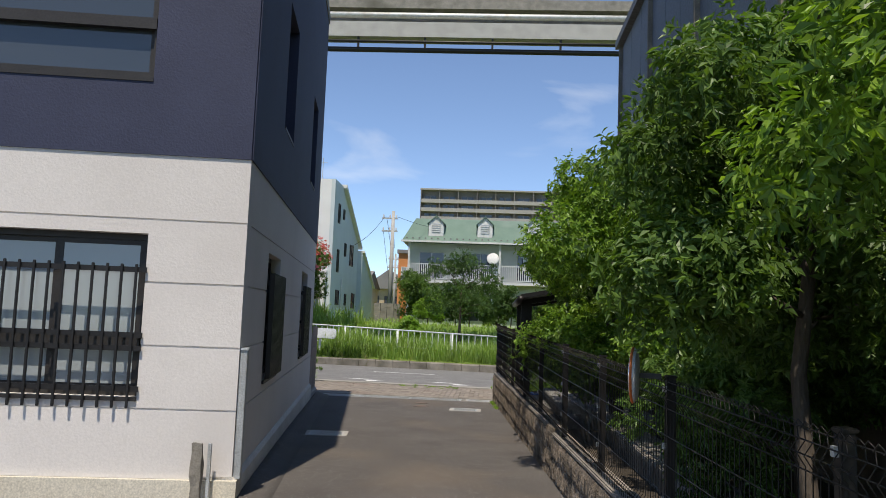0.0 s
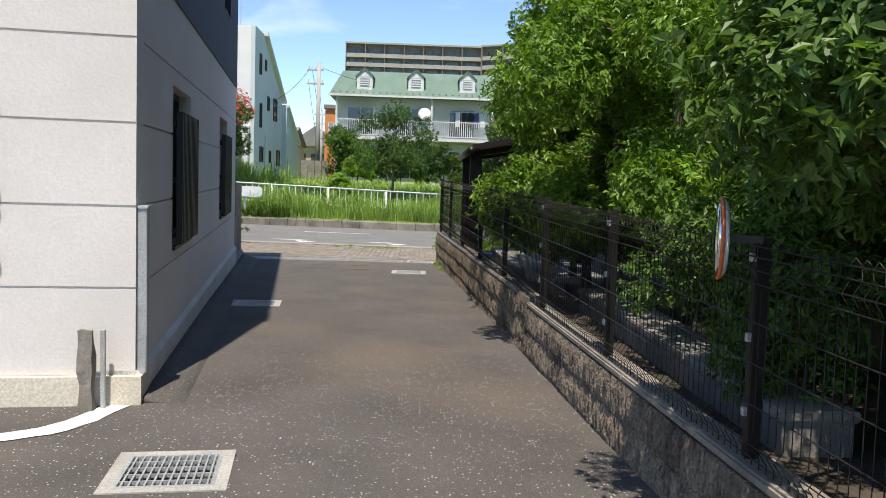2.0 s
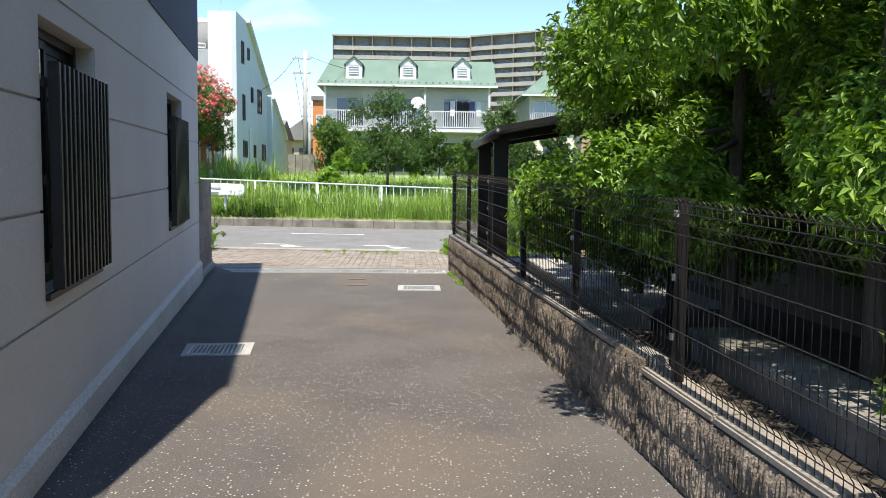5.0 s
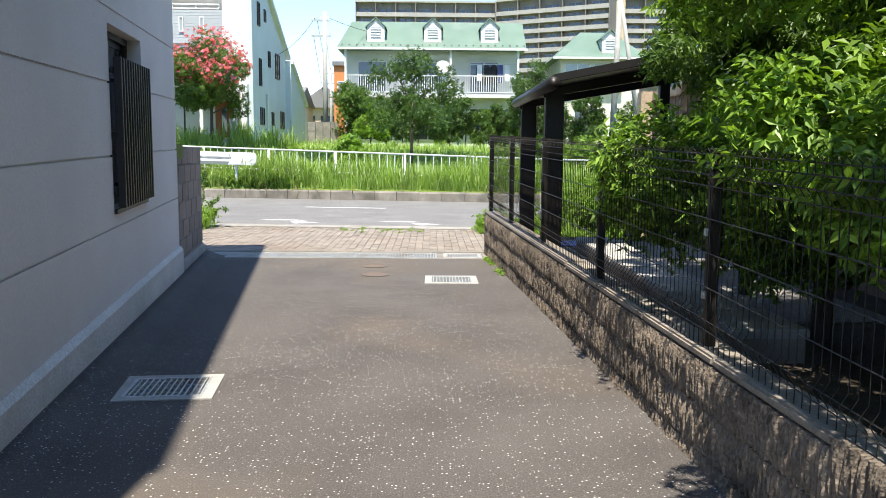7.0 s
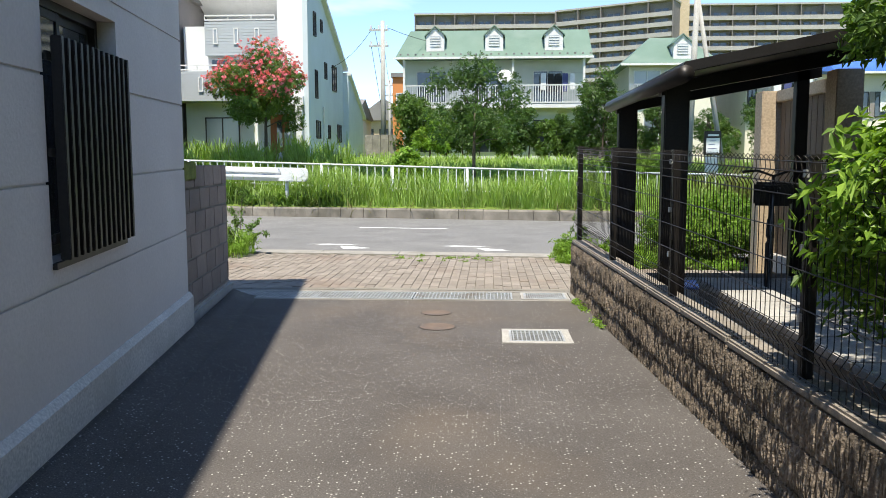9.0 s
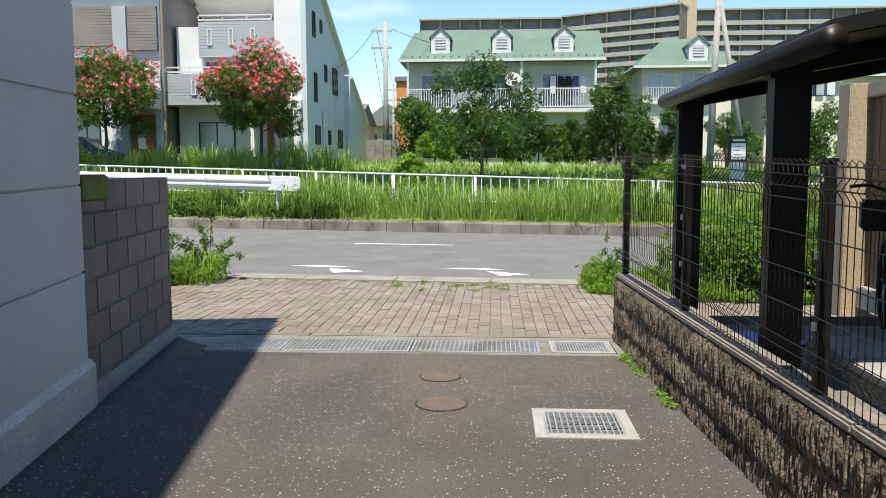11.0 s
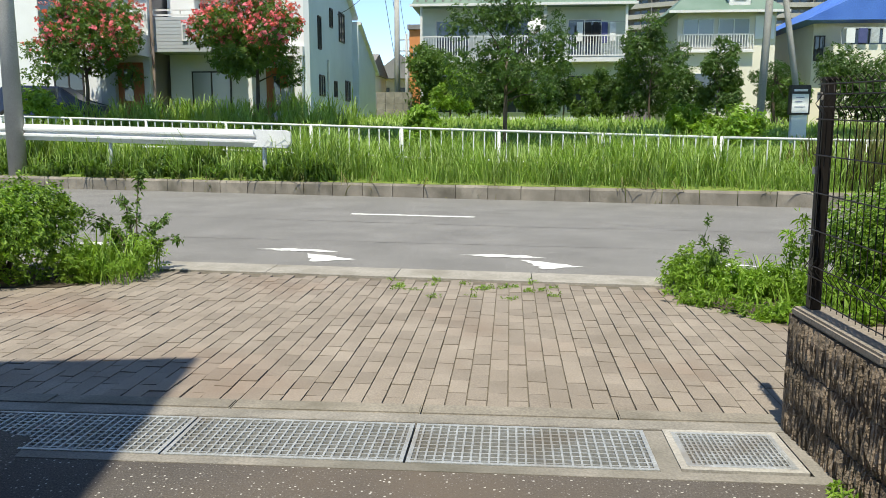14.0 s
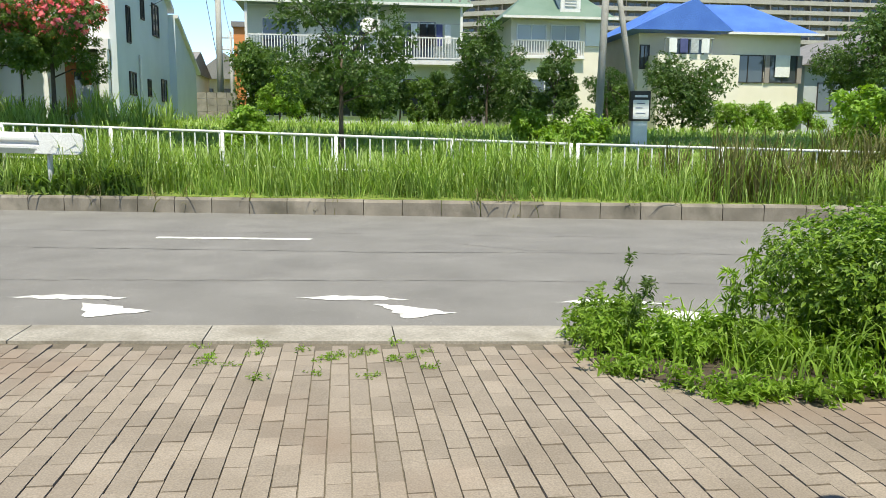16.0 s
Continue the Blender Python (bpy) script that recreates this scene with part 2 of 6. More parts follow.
FRAME_DARK = surface("dark_sash", (0.022, 0.019, 0.017), (0.03, 0.026, 0.023), 0.5, 4, 60, 0.05, 0.002)
FRAME_WHITE = surface("white_frame", (0.58, 0.58, 0.565), (0.65, 0.65, 0.635), 0.6, 3, 60, 0.05, 0.002)
W_WHITE = surface("white_siding", (0.66, 0.67, 0.675), (0.72, 0.73, 0.735), 0.8, 1, 40, 0.15, 0.005, grain=0.06)
W_BLUE = surface("pale_blue_siding", (0.49, 0.555, 0.58), (0.54, 0.605, 0.63), 0.8, 1, 40, 0.15, 0.005, grain=0.06)
W_GREY = surface("blue_grey_siding", (0.35, 0.38, 0.40), (0.40, 0.43, 0.45), 0.8, 1, 40, 0.15, 0.005, grain=0.08)
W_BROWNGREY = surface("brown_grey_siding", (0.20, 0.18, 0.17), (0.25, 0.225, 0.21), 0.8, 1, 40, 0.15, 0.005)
W_MINT = surface("mint_plaster", (0.50, 0.54, 0.49), (0.57, 0.61, 0.56), 0.85, 1, 40, 0.15, 0.005, grain=0.06)
W_CREAM = surface("cream_plaster", (0.61, 0.575, 0.48), (0.67, 0.635, 0.54), 0.85, 1, 40, 0.15, 0.005, grain=0.06)
W_ORANGE = surface("orange_plaster", (0.50, 0.19, 0.06), (0.58, 0.24, 0.09), 0.85, 1, 40, 0.15, 0.005)
W_TAN = surface("tan_plaster", (0.42, 0.33, 0.22), (0.48, 0.38, 0.27), 0.85, 1, 40, 0.15, 0.005)
ROOF_GREEN = surface("green_metal_roof", (0.105, 0.17, 0.13), (0.135, 0.205, 0.16), 0.6, 0.8, 20, 0.1, 0.01, stain=(0.16, 0.22, 0.18), stain_scale=0.5, grain=0.08)
ROOF_BLUE = surface("blue_tile_roof", (0.045, 0.12, 0.42), (0.07, 0.17, 0.52), 0.45, 1, 20, 0.1, 0.01)
ROOF_GREY = surface("grey_roof", (0.16, 0.155, 0.15), (0.22, 0.21, 0.205), 0.7, 1, 20, 0.2, 0.01)
DOOR_WOOD = surface("orange_brown_door", (0.30, 0.095, 0.03), (0.38, 0.13, 0.045), 0.5, 3, 40, 0.1, 0.003, stretch=(4, 4, 0.5))
APART = surface("taupe_tile", (0.16, 0.142, 0.135), (0.195, 0.173, 0.165), 0.8, 0.3, 8, 0.1, 0.01)
APART_RAIL = surface("balcony_concrete", (0.29, 0.27, 0.255), (0.34, 0.32, 0.30), 0.8, 0.3, 8, 0.1, 0.01)
SIDING_BROWN = surface("brown_lap_siding", (0.12, 0.085, 0.055), (0.17, 0.12, 0.08), 0.75, 2, 50, 0.2, 0.006)
PANEL_GREY = surface("grey_panel", (0.16, 0.165, 0.18), (0.20, 0.205, 0.225), 0.6, 1, 40, 0.1, 0.004)
POLE = surface("pole_concrete", (0.33, 0.32, 0.30), (0.42, 0.41, 0.385), 0.9, 2, 50, 0.2, 0.004)
MIRROR = surface("mirror_silver", (0.85, 0.87, 0.88), (0.88, 0.9, 0.91), 0.06, 2, 30, 0.0, metal=1.0, grain=0.01)
RUBBER = surface("black_rubber", (0.012, 0.012, 0.012), (0.02, 0.02, 0.02), 0.8, 6, 60, 0.1, 0.002)
CAR_BLUE = surface("dark_blue_car_paint", (0.02, 0.03, 0.07), (0.025, 0.037, 0.085), 0.3, 2, 60, 0.0)
ORANGE_PLASTIC = surface("orange_plastic", (0.62, 0.14, 0.03), (0.70, 0.18, 0.05), 0.5, 3, 60, 0.0)
SIGN_WHITE = surface("sign_white", (0.66, 0.67, 0.67), (0.74, 0.75, 0.75), 0.6, 3, 60, 0.0)
SIGN_INK = surface("sign_ink", (0.05, 0.06, 0.16), (0.07, 0.08, 0.2), 0.6, 3, 60, 0.0)
PINE = leaf_mat("cloud_pruned_green", (0.035, 0.085, 0.018), (0.07, 0.14, 0.03))


# ---- mesh helpers ----
def bx(bm, x0, x1, y0, y1, z0, z1, m=None):
    """Adds a box to bm."""
    vs = [bm.verts.new(v) for v in ((x0, y0, z0), (x1, y0, z0), (x1, y1, z0), (x0, y1, z0), (x0, y0, z1), (x1, y0, z1), (x1, y1, z1), (x0, y1, z1))]
    for f in ((3, 2, 1, 0), (4, 5, 6, 7), (0, 1, 5, 4), (1, 2, 6, 5), (2, 3, 7, 6), (3, 0, 4, 7)):
        bm.faces.new([vs[i] for i in f])
    if m is not None:
        for v in vs:
            v.co = m @ v.co
    return vs


def rod(bm, pts, radii, n=8, cap=True):
    """Adds a round tube along pts."""
    rings = []
    pts = [Vector(p) for p in pts]
    for i, p in enumerate(pts):
        d = (pts[min(i + 1, len(pts) - 1)] - pts[max(i - 1, 0)]).normalized()
        u = d.orthogonal().normalized() if abs(d.z) > 0.9 else d.cross(Vector((0, 0, 1))).normalized()
        w = d.cross(u)
        r = radii[i] if isinstance(radii, (list, tuple)) else radii
        rings.append([bm.verts.new(p + (u * math.cos(2 * math.pi * k / n) + w * math.sin(2 * math.pi * k / n)) * r) for k in range(n)])
    for a, b in zip(rings, rings[1:]):
        for k in range(n):
            bm.faces.new((a[k], a[(k + 1) % n], b[(k + 1) % n], b[k]))
    if cap:
        bm.faces.new(rings[0][::-1])
        bm.faces.new(rings[-1])


def prism(bm, poly, y0, y1, axis="y"):
    """Adds an extruded polygon: poly in (x, z) pushed along y, or in (x, y) pushed along z, or in (y, z) pushed along x."""
    def at(p, d):
        return {"y": (p[0], d, p[1]), "z": (p[0], p[1], d), "x": (d, p[0], p[1])}[axis]
    a = [bm.verts.new(at(p, y0)) for p in poly]
    b = [bm.verts.new(at(p, y1)) for p in poly]
    bm.faces.new(a)
    bm.faces.new(b[::-1])
    for i in range(len(poly)):
        j = (i + 1) % len(poly)
        bm.faces.new((a[j], a[i], b[i], b[j]))


def finish(bm, name, material, smooth=False, bevel=0.0):
    if bevel:
        bmesh.ops.bevel(bm, geom=bm.edges[:], offset=bevel, segments=2, affect="EDGES", clamp_overlap=True)
    bmesh.ops.recalc_face_normals(bm, faces=bm.faces[:])
    me = bpy.data.meshes.new(name)
    bm.to_mesh(me)
    bm.free()
    me.materials.append(material)
    if smooth:
        me.polygons.foreach_set("use_smooth", [True] * len(me.polygons))
    return me


def part(name, bm, material, parent, label="", smooth=False, bevel=0.0):
    ob = new(name, finish(bm, name, material, smooth, bevel))
    ob.parent = parent
    return tagged(ob, label)


def solid(name, bm, material, label="", category="", group="", kind="", smooth=False, bevel=0.0):
    return tagged(new(name, finish(bm, name, material, smooth, bevel)), label, category, group, kind)


def thing(name, label, category, m=None, group="", kind=""):
    ob = new(name)
    ob.empty_display_size = 0.1
    if m is not None:
        ob.matrix_basis = m
    return tagged(ob, label, category, group, kind)


def boxes(*bs):
    bm = bmesh.new()
    for b in bs:
        bx(bm, *b)
    return bm


def raw(name, verts, faces, material, smooth=False):
    me = bpy.data.meshes.new(name)
    me.from_pydata(verts, [], faces)
    me.materials.append(material)
    me.update()
    if smooth:
        me.polygons.foreach_set("use_smooth", [True] * len(me.polygons))
    return me


def wall_cells(bm, length, z0, z1, t0, t1, holes, bands=(), gap=0.0):
    """Adds a wall along x (0..length), between depths t0 and t1 along y, cut round its holes (s0, s1, z0, z1) and, at the bands, by open joints."""
    xs = sorted({0.0, length, *[h[0] for h in holes], *[h[1] for h in holes]})
    rows = []
    edges = [z0, *[b for b in bands if z0 < b < z1], z1]
    for a, b in zip(edges, edges[1:]):
        lo = a + (gap / 2 if a != z0 else 0)
        hi = b - (gap / 2 if b != z1 else 0)
        cuts = sorted({lo, hi, *[z for h in holes for z in h[2:] if lo < z < hi]})
        rows += list(zip(cuts, cuts[1:]))
    for za, zb in rows:
        run = None
        for xa, xb in zip(xs, xs[1:]):
            zc, xc = (za + zb) / 2, (xa + xb) / 2
            open_here = any(h[0] < xc < h[1] and h[2] < zc < h[3] for h in holes)
            if open_here:
                if run:
                    bx(bm, run[0], run[1], t0, t1, za, zb)
                run = None
            else:
                run = (run[0], xb) if run else (xa, xb)
        if run:
            bx(bm, run[0], run[1], t0, t1, za, zb)


# ---- leaves and grass ----
def leaf_cloud(name, blobs, twigs, material, parent, size=0.09, width=0.36, per=8, seed=1, shell=0.55, droop=0.15, label=""):
    """Leaves in whorls at twig ends, scattered in the blobs (x, y, z, rx, ry, rz), thicker towards their skins."""
    rng = np.random.default_rng(seed)
    b = np.array(blobs, float)
    vol = (b[:, 3] * b[:, 4] * b[:, 5]) ** 0.75
    pick = rng.choice(len(b), twigs, p=vol / vol.sum())
    d = rng.normal(size=(twigs, 3))
    d /= np.linalg.norm(d, axis=1)[:, None]
    r = shell + (1 - shell) * rng.random(twigs) ** 0.6
    r *= 1 + 0.10 * rng.normal(size=twigs)
    pos = b[pick, :3] + d * b[pick, 3:] * r[:, None]
    out = d * 0.7 + np.array((0, 0, 0.35)) + rng.normal(size=(twigs, 3)) * 0.35
    out /= np.linalg.norm(out, axis=1)[:, None]
    p = np.repeat(pos, per, 0)
    ax = np.repeat(out, per, 0)
    n = twigs * per
    side = rng.normal(size=(n, 3))
    side -= (side * ax).sum(1)[:, None] * ax
    side /= np.linalg.norm(side, axis=1)[:, None]
    way = ax * rng.uniform(0.0, 0.7, n)[:, None] + side
    way[:, 2] -= droop
    way /= np.linalg.norm(way, axis=1)[:, None]
    L = size * rng.uniform(0.6, 1.25, n)
    base = p + ax * (rng.uniform(-0.9, 0.5, n) * size)[:, None]
    wd = np.cross(way, ax + 0.01)
    wd /= np.linalg.norm(wd, axis=1)[:, None] + 1e-9
    up = np.cross(wd, way)
    tip = base + way * L[:, None] - np.array((0, 0, 1)) * (L * 0.12)[:, None]
    mid = base + way * (L * 0.45)[:, None] + up * (L * 0.07)[:, None]
    lf = mid + wd * (L * width / 2)[:, None] + up * (L * 0.05)[:, None]
    rt = mid - wd * (L * width / 2)[:, None] + up * (L * 0.05)[:, None]
    v = np.stack((base, lf, tip, rt), 1).reshape(-1, 3)
    i = np.arange(n)[:, None] * 4
    f = np.concatenate((i + np.array((0, 2, 1)), i + np.array((0, 3, 2))))
    me = bpy.data.meshes.new(name)
    me.from_pydata(v.tolist(), [], f.tolist())
    me.materials.append(material)
    ob = new(name, me)
    ob.parent = parent
    return tagged(ob, label)


def blade_mesh(name, pts, heights, material, seed=1, width=0.012, lean=0.45):
    """Grass blades, three-sided strips that bend over."""
    rng = np.random.default_rng(seed)
    p = np.array(pts, float)
    n = len(p)
    wave = 0.8 + 0.28 * np.sin(p[:, 0] * 1.7 + 1.3 * np.sin(p[:, 1] * 2.1)) * np.sin(p[:, 1] * 1.3 + p[:, 0] * 0.6)
    h = np.array(heights) * rng.uniform(0.5, 1.2, n) * wave
    a = rng.uniform(0, 2 * np.pi, n)
    dirx = np.stack((np.cos(a), np.sin(a), np.zeros(n)), 1)
    sd = np.stack((-np.sin(a), np.cos(a), np.zeros(n)), 1)
    ln = lean * rng.uniform(0.2, 1.3, n)
    w = width * rng.uniform(0.6, 1.5, n)
    z = np.array((0, 0, 1.0))
    m1 = p + z * (h * 0.55)[:, None] + dirx * (h * ln * 0.3)[:, None]
    m2 = p + z * (h * 0.88)[:, None] + dirx * (h * ln * 0.75)[:, None]
    tp = p + z * (h * (1.02 - 0.25 * ln))[:, None] + dirx * (h * ln * 1.35)[:, None]
    v = np.stack((p - sd * (w * 0.4)[:, None], p + sd * (w * 0.4)[:, None], m1 - sd * (w * 0.5)[:, None], m1 + sd * (w * 0.5)[:, None], m2 - sd * (w * 0.35)[:, None], m2 + sd * (w * 0.35)[:, None], tp), 1).reshape(-1, 3)
    i = np.arange(n)[:, None] * 7
    f = np.concatenate([i + np.array(t) for t in ((0, 1, 3), (0, 3, 2), (2, 3, 5), (2, 5, 4), (4, 5, 6))])
    me = bpy.data.meshes.new(name)
    me.from_pydata(v.tolist(), [], f.tolist())
    me.materials.append(material)
    return me


def limbs(parent, base, top, r, tips, seed=1, material=None):
    """A tapered trunk with limbs towards the tips."""
    rng = random.Random(seed)
    bm = bmesh.new()
    b, t = Vector(base), Vector(top)
    mid = b.lerp(t, 0.5) + Vector((rng.uniform(-1, 1), rng.uniform(-1, 1), 0)) * (t - b).length * 0.05
    rod(bm, [b, b.lerp(mid, 0.5), mid, mid.lerp(t, 0.6), t], [r * 1.35, r * 1.05, r * 0.9, r * 0.75, r * 0.55], 9)
    part("trunk", bm, material or BARK, parent, smooth=True)
    for q in tips:
        q = Vector(q)
        s = mid.lerp(t, rng.uniform(0.1, 1.0))
        k = s.lerp(q, 0.5) + Vector((rng.uniform(-1, 1), rng.uniform(-1, 1), rng.uniform(-0.2, 1))) * (q - s).length * 0.13
        bm = bmesh.new()
        rod(bm, [s, k, q], [r * 0.42, r * 0.28, r * 0.08], 6)
        part("limb", bm, material or BARK, parent, smooth=True)


# ---- ground, road, drive ----
def kerb_y(x):
    return 11.35 - 0.205 * x


def near_y(x):
    return 3.9 - 0.10 * max(-12, min(12, x)) - 0.205 * (x - max(-12, min(12, x)))


def lot_z(x, y):
    v = y - kerb_y(x)
    return 0.25 + 0.074 * max(0.0, min(v, 18.0)) - 0.018 * max(-15.0, min(15.0, x)) * max(0.0, min(1.0, v))


gx = [-1500, -300, -80, -40, -24, -16, -10, -5, 0, 5, 10, 16, 24, 40, 80, 300, 1500]
gv = [-2500, -300, -60, -20, -8, 0.08, 0.1, 2, 5, 9, 13, 18, 30, 80, 300, 2500]
verts = [(x, kerb_y(x) + v, -0.10 if v < 0.09 else lot_z(x, kerb_y(x) + v)) for v in gv for x in gx]
nx = len(gx)
faces = [(j * nx + i, j * nx + i + 1, (j + 1) * nx + i + 1, (j + 1) * nx + i) for j in range(len(gv) - 1) for i in range(nx - 1)]
tagged(new("ground", raw("ground", verts, faces, GROUND_GREEN)), "grassy soil ground of the lot and surroundings", "ground", kind="structure")

rx = [-300, -60, -30, -12, -6, 0, 6, 12, 30, 60]
bm = bmesh.new()
top = [[bm.verts.new((x, y, 0.0)) for y in (near_y(x), kerb_y(x) + 0.02)] for x in rx]
low = [[bm.verts.new((x, y, -0.12)) for y in (near_y(x), kerb_y(x) + 0.02)] for x in rx]
for i in range(len(rx) - 1):
    bm.faces.new((top[i][0], top[i + 1][0], top[i + 1][1], top[i][1]))
    bm.faces.new((low[i][0], low[i + 1][0], top[i + 1][0], top[i][0]))
road = solid("road", bm, ROAD, "grey worn asphalt road with faded white markings", "road", kind="structure")

bm = bmesh.new()
PITS = [(0.91, 1.33, -2.29, -1.89), (-0.74, -0.28, -6.10, -5.70), (-0.09, 0.39, -11.42, -10.94)]
xs = sorted({-16, 9, *[v for q in PITS for v in q[:2]]})
ys = sorted({-40, -0.47, *[v for q in PITS for v in q[2:]]})
for ya, yb in zip(ys, ys[1:]):
    for xa, xb in zip(xs, xs[1:]):
        if not any(q[0] < (xa + xb) / 2 < q[1] and q[2] < (ya + yb) / 2 < q[3] for q in PITS):
            bx(bm, xa, xb, ya, yb, -0.15, 0.0)
bmesh.ops.remove_doubles(bm, verts=bm.verts, dist=0.0005)
drive = solid("driveway", bm, ASPHALT, "dark asphalt driveway with pale stone chips", "driveway", kind="structure")

bm = bmesh.new()
bx(bm, -9, 9, 0.05, 0.145, -0.15, 0.004)
solid("gutter_strip", bm, CONCRETE_DARK, "weathered concrete strip beside the drain", "concrete strip", kind="structure")

strip = thing("border_strip", "dark weathered concrete border stones before the pavers", "border", kind="structure")
for k in range(20):
    x = -9 + k * 0.9
    part("border_stone", boxes((x + 0.003, x + 0.897, 0.148, 0.27, -0.15, 0.009)), KERB, strip, bevel=0.006)

# bed under the pavers, and the pale edging beside the road
bm = bmesh.new()
bx(bm, -9, 9, 0.27, 3.0, -0.15, -0.012)
for x0, x1 in ((-9, -4.5), (-4.5, 0), (0, 4.5), (4.5, 9)):
    prism(bm, [(x0, 3.0), (x1, 3.0), (x1, near_y(x1) - 0.42), (x0, near_y(x0) - 0.42)], -0.15, -0.012, "z")
pavement = solid("pavement", bm, SAND, "brown brick-paved pavement crossing with sandy joints", "pavement", kind="structure")
edging = thing("edging", "pale concrete edging along the road", "edging", kind="structure")
for i in range(15):
    x0, x1 = -9 + i * 1.2, -9 + i * 1.2 + 1.192
    bm = bmesh.new()
    prism(bm, [(x0, near_y(x0) - 0.42), (x1, near_y(x1) - 0.42), (x1, near_y(x1) + 0.0), (x0, near_y(x0) + 0.0)], -0.15, 0.008, "z")
    part("edging_stone", bm, EDGING, edging)

# far kerb, stone by stone
kerb = thing("kerb", "weathered concrete kerb along the grass verge", "kerb", kind="structure")
ang = math.atan(-0.205)
kl = 0.6 / math.cos(ang)
kerb_me = None
for i in range(-34, 30):
    x = i * 0.6
    if kerb_me is None:
        bm = bmesh.new()
        prism(bm, [(-0.0, -0.15), (0.0, 0.205), (0.025, 0.245), (0.16, 0.25), (0.16, -0.15)], 0.0, kl - 0.012, "x")
        kerb_me = finish(bm, "kerb_stone", KERB)
    ob = new("kerb_stone", kerb_me)
    ob.parent = kerb
    ob.matrix_basis = pose(x, kerb_y(x), random.uniform(-0.004, 0.004), 0, 0, math.degrees(ang))


# ---- drain and gratings ----
def grating(name, label, w, d, m, bars, cross, border=0.0, group=""):
    """A steel grating in a frame over a dark pit; origin at its near left corner."""
    g = thing(name, label, "drain grating", m, group)
    if border:
        bm = bmesh.new()
        for b in ((-border, w + border, -border, 0), (-border, w + border, d, d + border), (-border, 0, 0, d), (w, w + border, 0, d)):
            bx(bm, *b, -0.1, 0.006)
        part("concrete_frame", bm, CONCRETE, g)
    # the floor is shallow; its depth shade is put into the colour
    part("pit", boxes((-0.03, w + 0.03, -0.03, d + 0.03, -0.14, -0.088)), PIT_SHADE, g, "shallow pit floor below the bars, coloured dark for shade")
    bm = bmesh.new()
    for b in ((0, w, 0, 0.018), (0, w, d - 0.018, d), (0, 0.018, 0.018, d - 0.018), (w - 0.018, w, 0.018, d - 0.018)):
        bx(bm, *b, -0.05, 0.007)
    part("frame", bm, GALV, g)
    for i in range(1, bars):
        y = i * d / bars
        part("bearing_bar", boxes((0.018, w - 0.018, y - 0.0032, y + 0.0032, -0.014, 0.004)), GALV, g)
    for i in range(1, cross):
        x = i * w / cross
        part("cross_bar", boxes((x - 0.0042, x + 0.0042, 0.018, d - 0.018, -0.012, 0.005)), GALV, g)
    return g


first = grating("drain_grating", "galvanised steel channel grating across the driveway", 0.985, 0.42, pose(-1.99, -0.40, 0), 11, 27, group="channel gratings")
for k in (1, 2):
    copy_thing(first, pose(-1.99 + k * 0.995, -0.40, 0))
grating("drain_grating", "fine-meshed steel grating at the wall end", 0.42, 0.36, pose(1.10, -0.35, 0), 11, 20, 0.03)
bm = bmesh.new()
bx(bm, -9, -2.0, -0.47, 0.05, -0.15, 0.002)
bx(bm, 1.56, 9, -0.47, 0.05, -0.15, 0.002)
bx(bm, 0.987, 1.068, -0.402, 0.022, -0.15, 0.003)
bx(bm, -2.0, 1.56, -0.47, -0.402, -0.15, 0.003)
bx(bm, -2.0, 1.56, 0.042, 0.05, -0.15, 0.003)
solid("drain_surround", bm, CONCRETE_DARK, "concrete bed of the drain channel", "drain", kind="structure")
grating("drain_grating", "square steel grating in a concrete frame", 0.42, 0.40, pose(0.91, -2.29, 0), 5, 13, 0.055, "square gratings")
grating("drain_grating", "square steel grating half in the building's shade", 0.42, 0.36, pose(-0.70, -6.10, 0, 0, 0, 6), 5, 13, 0.055, "square gratings")
grating("drain_grating", "square steel grating with weeds below", 0.42, 0.42, pose(-0.03, -11.42, 0, 0, 0, 8), 5, 13, 0.055, "square gratings")


def manhole(x, y, r):
    g = thing("manhole_cover", "small rusty round iron cover in the asphalt", "manhole", pose(x, y, 0))
    bm = bmesh.new()
    rod(bm, [(0, 0, -0.05), (0, 0, 0.005)], r, 28)
    part("cover", bm, IRON, g)
    bm = bmesh.new()
    n = 28
    a = [bm.verts.new((math.cos(2 * math.pi * i / n) * r * q, math.sin(2 * math.pi * i / n) * r * q, z)) for q, z in ((1.02, 0.007), (1.08, 0.005)) for i in range(n)]
    for i in range(n):
        j = (i + 1) % n
        bm.faces.new((a[i], a[j], a[n + j], a[n + i]))
    part("rim", bm, TAR, g)


manhole(0.28, -1.13, 0.13)
manhole(0.33, -1.76, 0.145)


def patch(name, outline, label, seed=0, rough=0.02, material=None):
    """A worn flat patch of paint with a ragged outline."""
    rng = random.Random(seed)
    pts = []
    for (xa, ya), (xb, yb) in zip(outline, outline[1:] + outline[:1]):
        n = max(2, int(math.hypot(xb - xa, yb - ya) / 0.07))
        for i in range(n):
            t = i / n
            pts.append((xa + (xb - xa) * t + rng.uniform(-rough, rough), ya + (yb - ya) * t + rng.uniform(-rough, rough), 0.005))
    bm = bmesh.new()
    f = bm.faces.new([bm.verts.new(p) for p in pts])
    bmesh.ops.triangulate(bm, faces=[f])
    me = bpy.data.meshes.new(name)
    bm.to_mesh(me)
    bm.free()
    me.materials.append(material or PAINT)
    return tagged(new(name, me), label, "road marking", kind="structure")


